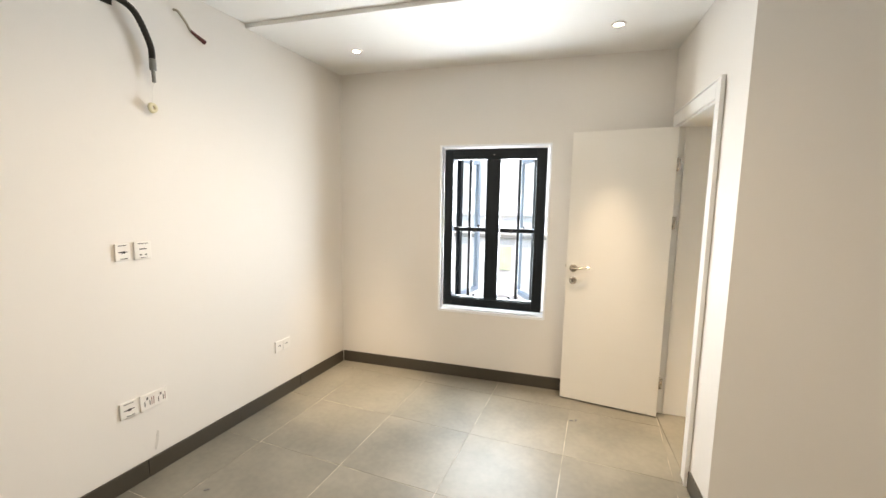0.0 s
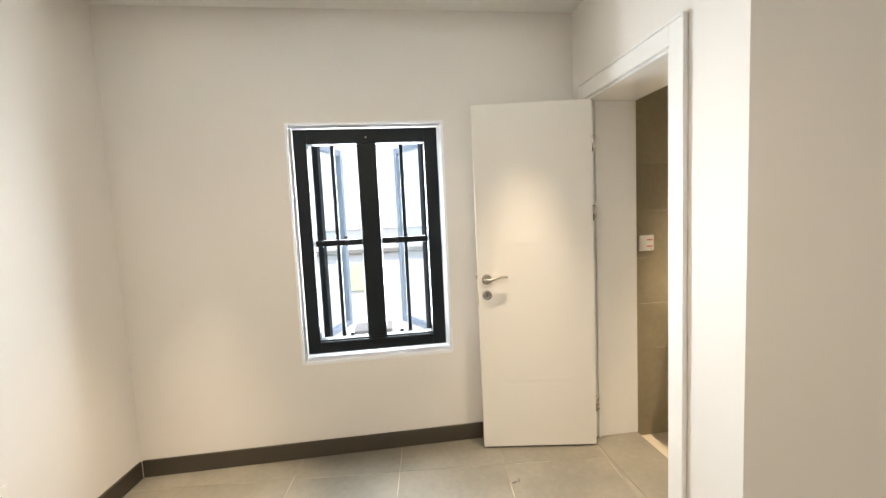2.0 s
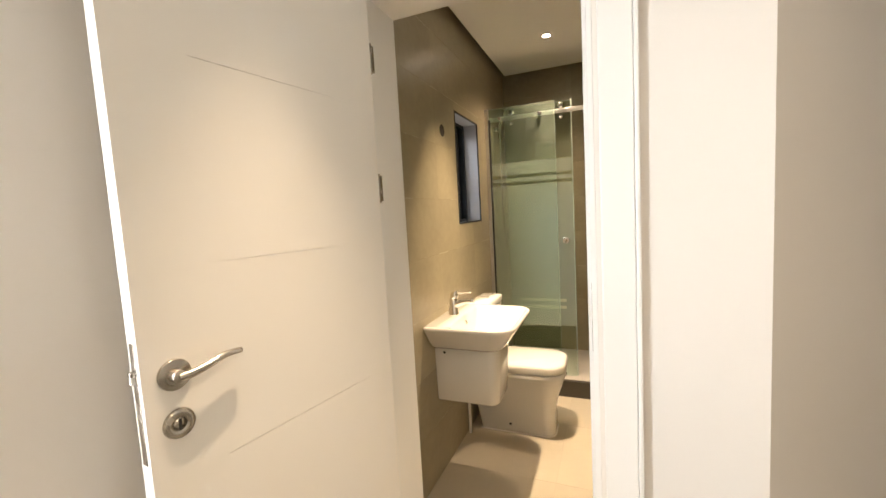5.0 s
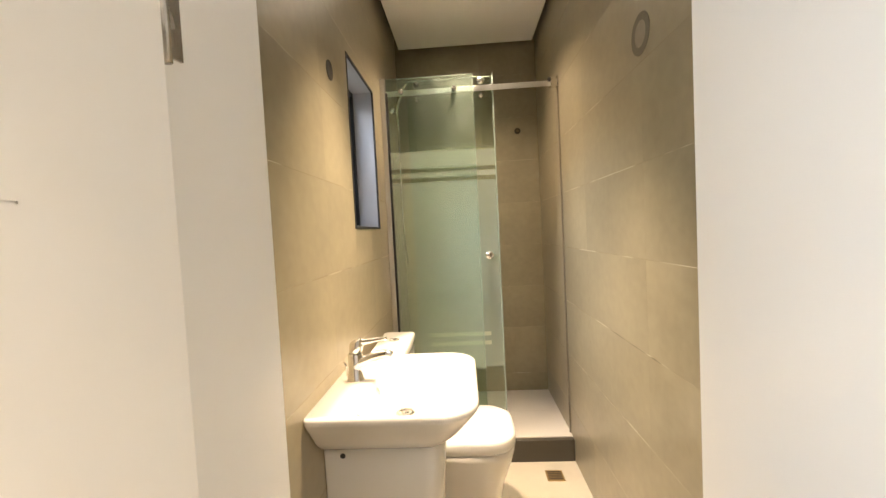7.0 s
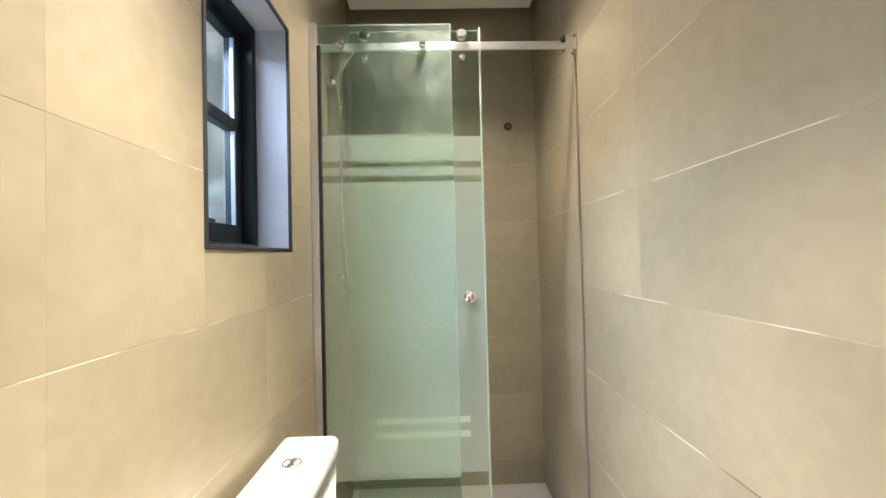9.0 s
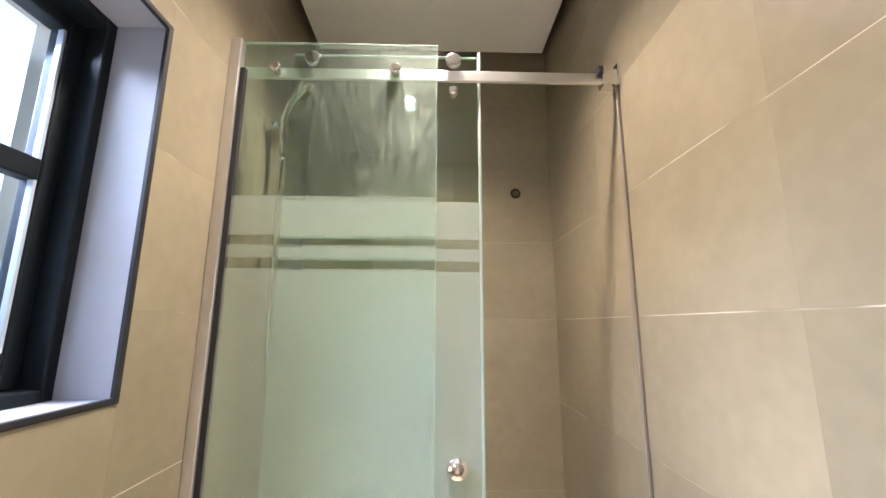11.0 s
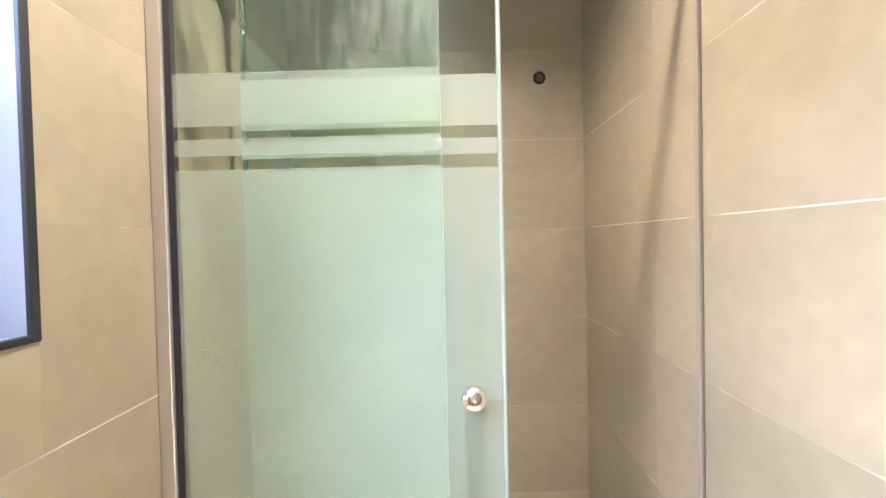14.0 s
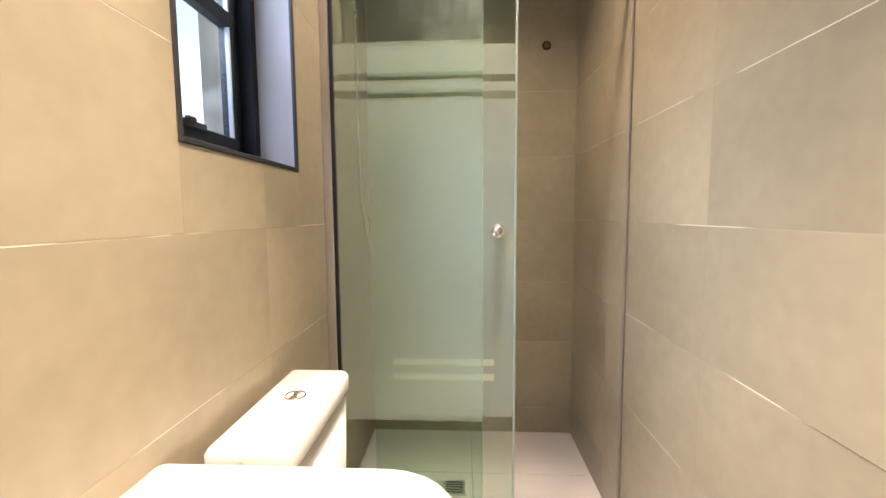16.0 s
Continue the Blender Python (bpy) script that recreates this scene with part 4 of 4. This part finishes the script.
for cx, cy, a in ((-0.60, -0.47, 20), (-0.57, -0.455, 75), (-2.47, -1.79, 40)):
    chip = thing("debris_chip", "small dark chip of builder's debris on the floor", "debris", "floor debris")
    chip.matrix_world = pose(cx, cy, 0.0005, 0, 0, a)
    part("chip_body", loft([rounded(-0.016, 0.014, -0.005, 0.006, (0.003, 0.002, 0.003, 0.004), 0.0), rounded(-0.012, 0.010, -0.003, 0.004, (0.002, 0.002, 0.002, 0.002), 0.004)]), M_GREY, chip)


# ---- downlights ----
def downlight(place, surround=M_PLASTIC):
    t = thing("downlight", "small round recessed ceiling downlight, lit, three of them added out of view", "ceiling light", "recessed downlights")
    part("trim_ring", ring((place[0], place[1], place[2] - 0.0002), (0, 0, -1), 0.046, 0.0255, 0.005), surround, t, smooth=True)
    part("lens", cyl((place[0], place[1], place[2] - 0.0004), (0, 0, -1), 0.0250, 0.002), M_LAMP, t, "glowing warm white lens")


# the three added fill lamps get the same fitting
for p in BED_LAMPS + FILL_LAMPS + BATH_LAMPS:
    downlight(p)


# ---- bedroom wall fittings ----
def plate(y0, y1, z0, z1, kind, label):
    """A flush plate on the left wall."""
    t = thing("wall_socket", label, "socket")
    t.matrix_world = LEFT
    x = 0.0005
    part("plate", box(x, x + 0.011, y0, y1, z0, z1, 0.003), M_PLASTIC, t)
    cy, cz, w, h = (y0 + y1) / 2, (z0 + z1) / 2, y1 - y0, z1 - z0
    xs = x + 0.0112

    def slot(a, b, c, d, mat=M_SLOT, out=0.0008):
        part("slot", box(xs, xs + out, a, b, c, d), mat, t)

    if kind == "data":
        slot(cy - w * 0.3, cy + w * 0.25, cz + h * 0.36, cz + h * 0.40)
        slot(cy - w * 0.3, cy + w * 0.30, cz - h * 0.03, cz + h * 0.03)
        slot(cy - 0.006, cy + 0.010, cz - h * 0.08, cz + h * 0.05)
        slot(cy - w * 0.2, cy + w * 0.3, cz - h * 0.40, cz - h * 0.36)
    elif kind == "socket":
        slot(cy - w * 0.3, cy + w * 0.3, cz + h * 0.38, cz + h * 0.42)
        slot(cy - w * 0.22, cy + w * 0.22, cz + h * 0.06, cz + h * 0.12)
        slot(cy - 0.018, cy - 0.008, cz - h * 0.28, cz - h * 0.20)
        slot(cy + 0.008, cy + 0.018, cz - h * 0.28, cz - h * 0.20)
        slot(cy - w * 0.22, cy + w * 0.22, cz - h * 0.42, cz - h * 0.39)
    elif kind == "double":
        for c in (cy - w * 0.25, cy + w * 0.25):
            slot(c - 0.016, c - 0.012, cz - h * 0.25, cz + h * 0.05)
            slot(c + 0.010, c + 0.014, cz - h * 0.25, cz + h * 0.05)
            slot(c - 0.005, c + 0.003, cz + h * 0.12, cz + h * 0.30)
            part("rocker", box(xs, xs + 0.003, c - 0.012, c + 0.012, cz + h * 0.30, cz + h * 0.44, 0.001), M_PLASTIC, t)
        for c in (cy - 0.003, cy - w * 0.25 + 0.022, cy + w * 0.25 + 0.022):
            slot(c - 0.0016, c + 0.0016, cz - h * 0.28, cz + h * 0.24, M_MARK)
    else:
        for c in (cy - w * 0.24, cy + w * 0.24):
            slot(c - 0.014, c + 0.014, cz + h * 0.02, cz + h * 0.08)
        slot(cy - 0.001, cy + 0.001, cz - h * 0.40, cz + h * 0.40, M_TAPE, 0.0005)


plate(-1.897, -1.829, 1.210, 1.298, "data", "white wall plate with data and aerial outlets")
plate(-1.808, -1.724, 1.208, 1.300, "socket", "white single power socket plate")
plate(-1.930, -1.846, 0.388, 0.474, "data", "white low wall plate with data outlets")
plate(-1.833, -1.690, 0.386, 0.474, "double", "white double power socket with switches")
plate(-0.872, -0.718, 0.372, 0.458, "blank", "white double wall plate near the corner")

cable = thing("conduit_stub", "black corrugated conduit with loose cable hanging from the wall", "cable")
cable.matrix_world = LEFT
part("conduit", tube([(0.001, -1.868, 2.48), (0.035, -1.82, 2.472), (0.055, -1.755, 2.43), (0.05, -1.69, 2.31), (0.04, -1.675, 2.235)], 0.0138, 14, steps=16, ribs=0.16), M_CONDUIT, cable, smooth=True)
part("tape", cyl((0.04, -1.675, 2.24), (0.0, 0.02, -1), 0.0162, 0.055, n=16), M_TAPE, cable, "grey insulating tape", True)
part("cable_end", tube([(0.04, -1.674, 2.19), (0.038, -1.672, 2.15), (0.036, -1.670, 2.125)], 0.009, 10), M_TAPE, cable, smooth=True)
part("thread", tube([(0.036, -1.672, 2.13), (0.034, -1.680, 2.07), (0.033, -1.684, 2.02)], 0.0018, 6), M_PLASTIC, cable)
part("ring", ring((0.030, -1.685, 1.995), (1, 0.15, 0), 0.027, 0.008, 0.012), M_YELLOWED, cable, "yellowed plastic ring", True)
part("mounting_patch", box(0.0004, 0.006, -1.945, -1.825, 2.44, 2.51, 0.003), M_HOLE, cable, "dark chased opening in the wall")

wire = thing("loose_wire", "short cut wire with dark connector out of the wall", "cable")
wire.matrix_world = LEFT
part("wire", tube([(0.001, -1.522, 2.550), (0.015, -1.505, 2.548), (0.025, -1.47, 2.505), (0.028, -1.442, 2.462)], 0.0065, 10), M_WIRE, wire, smooth=True)
part("connector", tube([(0.028, -1.446, 2.468), (0.032, -1.41, 2.45), (0.034, -1.362, 2.432)], 0.009, 10, radii=(0.007, 0.013)), M_REDWIRE, wire, "dark red connector", True)


scuff = part("scuff", shift_bm(loft([[(x, -1.772, 0.135), (x, -1.760, 0.130), (x, -1.748, 0.175), (x, -1.741, 0.232), (x, -1.752, 0.240), (x, -1.763, 0.180)] for x in (0.0, 0.0006)]), LEFT), M_SCUFF, wall_left, "faint grey scuff mark")


# ---- outside the windows ----
structure("ground", box(-60, 60, 0.235, 120, -0.45, -0.30), M_CONCRETE, "bare concrete yard outside the window", "ground")
nb = thing("neighbour_house", "pale rendered house beyond the yard", "house")
part("wall", box(-16.0, 26.0, 7.5, 7.8, -0.3, 9.0), M_RENDERED, nb)
for z in (1.20, 3.62):
    part("string_course", box(-16.0, 26.0, 7.44, 7.4985, z, z + 0.11, 0.01), M_RENDERED, nb)
for wx, wz in ((-0.20, 1.84), (3.9, 1.84), (-6.4, 1.84)):
    nw = part("window", box(wx, wx + 0.52, 7.47, 7.4995, wz, wz + 0.72, 0.006), M_GREY, nb, "small dark louvred window")
    for k in range(5):
        part("louvre", shift_bm(box(wx + 0.03, wx + 0.49, -0.004, 0.004, -0.06, 0.06), Matrix.Translation((0, 7.452, wz + 0.09 + 0.135 * k)) @ Matrix.Rotation(radians(35), 4, "X")), M_SASH, nw)
part("roof", shift_bm(box(-16.4, 26.4, -0.6, 4.5, 0, 0.08), Matrix.Translation((0, 7.3, 9.0)) @ Matrix.Rotation(radians(22), 4, "X")), M_ROOF, nb)
part("back_wall", box(-16.0, 26.0, 11.0, 11.2, -0.3, 9.0), M_RENDERED, nb)
fence = thing("boundary_wall", "low cream boundary wall in the yard", "wall")
part("wall", box(-9, 9, 3.4, 3.6, -0.3, 0.95, 0.01), M_RENDERED, fence)
part("coping", box(-9, 9, 3.36, 3.64, 0.952, 1.02, 0.01), M_CONCRETE, fence)
bk = thing("block_stack", "stack of dark grey ribbed blocks in the yard", "blocks")
for i in range(5):
    part("block", box(-1.60 + 0.02 * (i % 2), -1.22 + 0.02 * (i % 2), 1.55, 1.85, -0.3 + 0.13 * i, -0.18 + 0.13 * i, 0.012), M_GREY, bk)
part("painted_panel", box(-1.80, -1.50, 3.385, 3.40, 0.42, 0.82, 0.004), M_GREEN, fence, "yellow-green painted panel")
sk = thing("sack", "white plastic sack lying in the yard", "sack")
b = bmesh.new()
bmesh.ops.create_icosphere(b, subdivisions=4, radius=1)
for v in b.verts:
    v.co *= 1 + 0.18 * noise.noise(v.co * 2.2)
    v.co = Vector((v.co.x * 0.34, v.co.y * 0.26, max(v.co.z, -0.55) * 0.24))
part("sack_body", shift_bm(b, Matrix.Translation((-0.95, 1.35, -0.168))), M_BAG, sk, smooth=True)


rng = random.Random(5)
heap = bmesh.new()
for k in range(46):
    st = bmesh.new()
    bmesh.ops.create_icosphere(st, subdivisions=2, radius=1)
    seed = Vector((rng.uniform(0, 50), rng.uniform(0, 50), 0))
    for v in st.verts:
        v.co *= 1 + 0.45 * noise.noise(v.co * 1.6 + seed)
    size = rng.uniform(0.09, 0.22)
    x, y = rng.gauss(0.15, 0.55), rng.gauss(2.55, 0.28)
    top = 0.42 * math.exp(-((x - 0.15) / 0.7) ** 2 - ((y - 2.55) / 0.4) ** 2)
    shift_bm(st, Matrix.Translation((x, y, -0.3 + size * 0.5 + top * rng.uniform(0.2, 1.0))) @ Matrix.Rotation(rng.uniform(0, 6.3), 4, "Z") @ Matrix.Diagonal((size * 1.3, size, size * 0.7, 1)))
    merge(heap, st)
tagged(finish("rubble_heap", heap, M_RUBBLE), "heap of pale grey building rubble in the yard", "rubble", kind="stuff")


# ---- tiles, last ----
def tile_mesh(w, h, th=0.009, c=0.0002):
    """A tile in its own plane, centred, front towards +z, with a small chamfer."""
    me = bpy.data.meshes.new("tile")
    a, b = w / 2, h / 2
    v = [(-a, -b, -th), (a, -b, -th), (a, b, -th), (-a, b, -th), (-a, -b, -c), (a, -b, -c), (a, b, -c), (-a, b, -c), (-a + c, -b + c, 0), (a - c, -b + c, 0), (a - c, b - c, 0), (-a + c, b - c, 0)]
    f = [(8, 9, 10, 11)]
    for lo, hi in ((0, 4), (4, 8)):
        for j in range(4):
            f.append((lo + j, lo + (j + 1) % 4, hi + (j + 1) % 4, hi + j))
    me.from_pydata(v, [], f)
    return me


TILES = {}


def lay(name, parent, mat, m, w, h):
    key = (round(w, 4), round(h, 4), mat.name)
    if key not in TILES:
        TILES[key] = tile_mesh(w, h)
        TILES[key].materials.append(mat)
    o = new(name, TILES[key])
    o.parent = parent
    o.matrix_basis = m
    return o


def split(rect, hole):
    """What is left of a rectangle when a hole is cut from it, as rectangles."""
    a0, a1, b0, b1 = rect
    h0, h1, g0, g1 = hole
    if h1 <= a0 or h0 >= a1 or g1 <= b0 or g0 >= b1:
        return [rect]
    out = []
    c0, c1 = max(a0, h0), min(a1, h1)
    if h0 > a0:
        out.append((a0, h0, b0, b1))
    if h1 < a1:
        out.append((h1, a1, b0, b1))
    if g0 > b0:
        out.append((c0, c1, b0, g0))
    if g1 < b1:
        out.append((c0, c1, g1, b1))
    return [r for r in out if r[1] - r[0] > 0.006 and r[3] - r[2] > 0.006]


JOINT, UPRIGHT = 0.0022, 0.0


def tiled_wall(parent, a_joints, z_joints, hole, place, joint=JOINT):
    for a0, a1 in zip(a_joints, a_joints[1:]):
        for b0, b1 in zip(z_joints, z_joints[1:]):
            for r in split((a0 + UPRIGHT / 2, a1 - UPRIGHT / 2, b0 + joint / 2, b1 - joint / 2), hole):
                lay("wall_tile", parent, M_WTILE, place((r[0] + r[1]) / 2, (r[2] + r[3]) / 2), r[1] - r[0], r[3] - r[2])


rows_z = [B_FLOOR] + [1.410 + 0.3045 * k for k in range(-4, 5)]
cols_x = [0.312, 0.372, 0.972, 1.572, 2.172, B_X1]
left_parent = bpy.data.objects["wall_bath_window"]
tiled_wall(left_parent, cols_x, rows_z, BWIN, lambda a, z: Matrix.Translation((a, B_Y1, z)) @ Matrix.Rotation(radians(90), 4, "X"))
side_parent = bpy.data.objects["wall_bath_side"]
grout = part("grout_bed", box(0.383, B_X1, B_Y0 - T - 0.003, B_Y0 - T, B_FLOOR, TOP - 0.06), M_GROUT, side_parent)
tiled_wall(side_parent, cols_x, rows_z, (-9, -8, -9, -8), lambda a, z: Matrix.Translation((a, B_Y0, z)) @ Matrix.Rotation(radians(180), 4, "Z") @ Matrix.Rotation(radians(90), 4, "X"))
for a0, a1, h in ((0.888, 0.972, 0.0030), (0.980, 1.128, 0.0022), (1.150, 1.296, 0.0034)):
    part("chipped_joint", loft([[(a0, B_Y0 + y, 0.8010), (a0 + 0.3 * (a1 - a0), B_Y0 + y, 0.8010 - h * 0.5), (a1, B_Y0 + y, 0.7990), (a0 + 0.6 * (a1 - a0), B_Y0 + y, 0.8010 + h * 0.5)] for y in (-0.001, 0.0006)]), M_RIM, side_parent, "dark chipped joint")
end_parent = bpy.data.objects["wall_bath_end"]
tiled_wall(end_parent, [B_Y0, -0.63, B_Y1], [B_FLOOR, 0.155] + rows_z[2:], (-9, -8, -9, -8), lambda a, z: Matrix.Translation((B_X1, a, z)) @ Matrix.Rotation(radians(-90), 4, "Z") @ Matrix.Rotation(radians(90), 4, "X"), 0.0007)
part("skirting_joint", box(B_X1 - 0.0007, B_X1 - 0.0002, B_Y0 + 0.001, B_Y1 - 0.001, 0.1535, 0.1560), M_GROUT, end_parent, "pale joint above the skirting course")
door_parent = bpy.data.objects["wall_door"]
tiled_wall(door_parent, [B_Y0, DOOR_Y0 - 0.01, DOOR_Y1, B_Y1], rows_z, (DOOR_Y0 - 0.02, DOOR_Y1 + 0.01, -1, DOOR_TOP), lambda a, z: Matrix.Translation((B_X0, a, z)) @ Matrix.Rotation(radians(90), 4, "Z") @ Matrix.Rotation(radians(90), 4, "X"))

# bedroom floor: square tiles, the grid slightly skewed to the walls
SKEW = radians(-5.0)
turn = Matrix.Rotation(SKEW, 4, "Z")
origin = Vector((-1.858, -0.800, 0))
for i in range(-2, 7):
    for j in range(-8, 4):
        c = origin + turn @ Vector((0.6 * i + 0.3, 0.6 * j + 0.3, 0))
        if not (X_LEFT - 0.55 < c.x < X_RIGHT and Y_BACK < c.y < 0.32):
            continue
        reach = max((turn @ Vector((a, b_, 0))).x for a in (-0.3, 0.3) for b_ in (-0.3, 0.3)) + c.x
        top_y = max((turn @ Vector((a, b_, 0))).y for a in (-0.3, 0.3) for b_ in (-0.3, 0.3)) + c.y
        if reach > 0.2 and top_y > Y_CORNER:
            if c.x > 0.45:
                continue
            cut = bmesh.new()
            cut.from_mesh(tile_mesh(0.5962, 0.5962))
            shift_bm(cut, Matrix.Translation(c) @ turn)
            bmesh.ops.bisect_plane(cut, geom=cut.verts[:] + cut.edges[:] + cut.faces[:], plane_co=(0.2, 0, 0), plane_no=(1, 0, 0), clear_outer=True)
            finish("floor_tile", cut, M_TILE, floor)
        else:
            lay("floor_tile", floor, M_TILE, Matrix.Translation(c) @ turn, 0.5962, 0.5962)
for i in range(4):
    for j in range(2):
        x0, x1 = B_X0 + 0.6 * i, min(B_X0 + 0.6 * (i + 1), 1.925)
        y0, y1 = B_Y1 - 0.6 * (j + 1), B_Y1 - 0.6 * j
        y0 = max(y0, B_Y0)
        if x1 > x0 + 0.02:
            lay("floor_tile", bath_floor, M_BTILE, Matrix.Translation(((x0 + x1) / 2, (y0 + y1) / 2, B_FLOOR)), x1 - x0 - 0.002, y1 - y0 - 0.002)
step = bpy.data.objects["shower_step"]
for i in range(2):
    for j in range(2):
        x0, x1 = 1.955 + 0.34 * i, (1.955 + 0.34 * (i + 1)) if i == 0 else B_X1
        y1, y0 = B_Y1 - 0.5 * j, (B_Y1 - 0.5 * (j + 1)) if j == 0 else B_Y0
        o = lay("shower_tile", step, M_STILE, Matrix.Translation(((x0 + x1) / 2, (y0 + y1) / 2, 0.0228)), x1 - x0 - 0.002, y1 - y0 - 0.002)
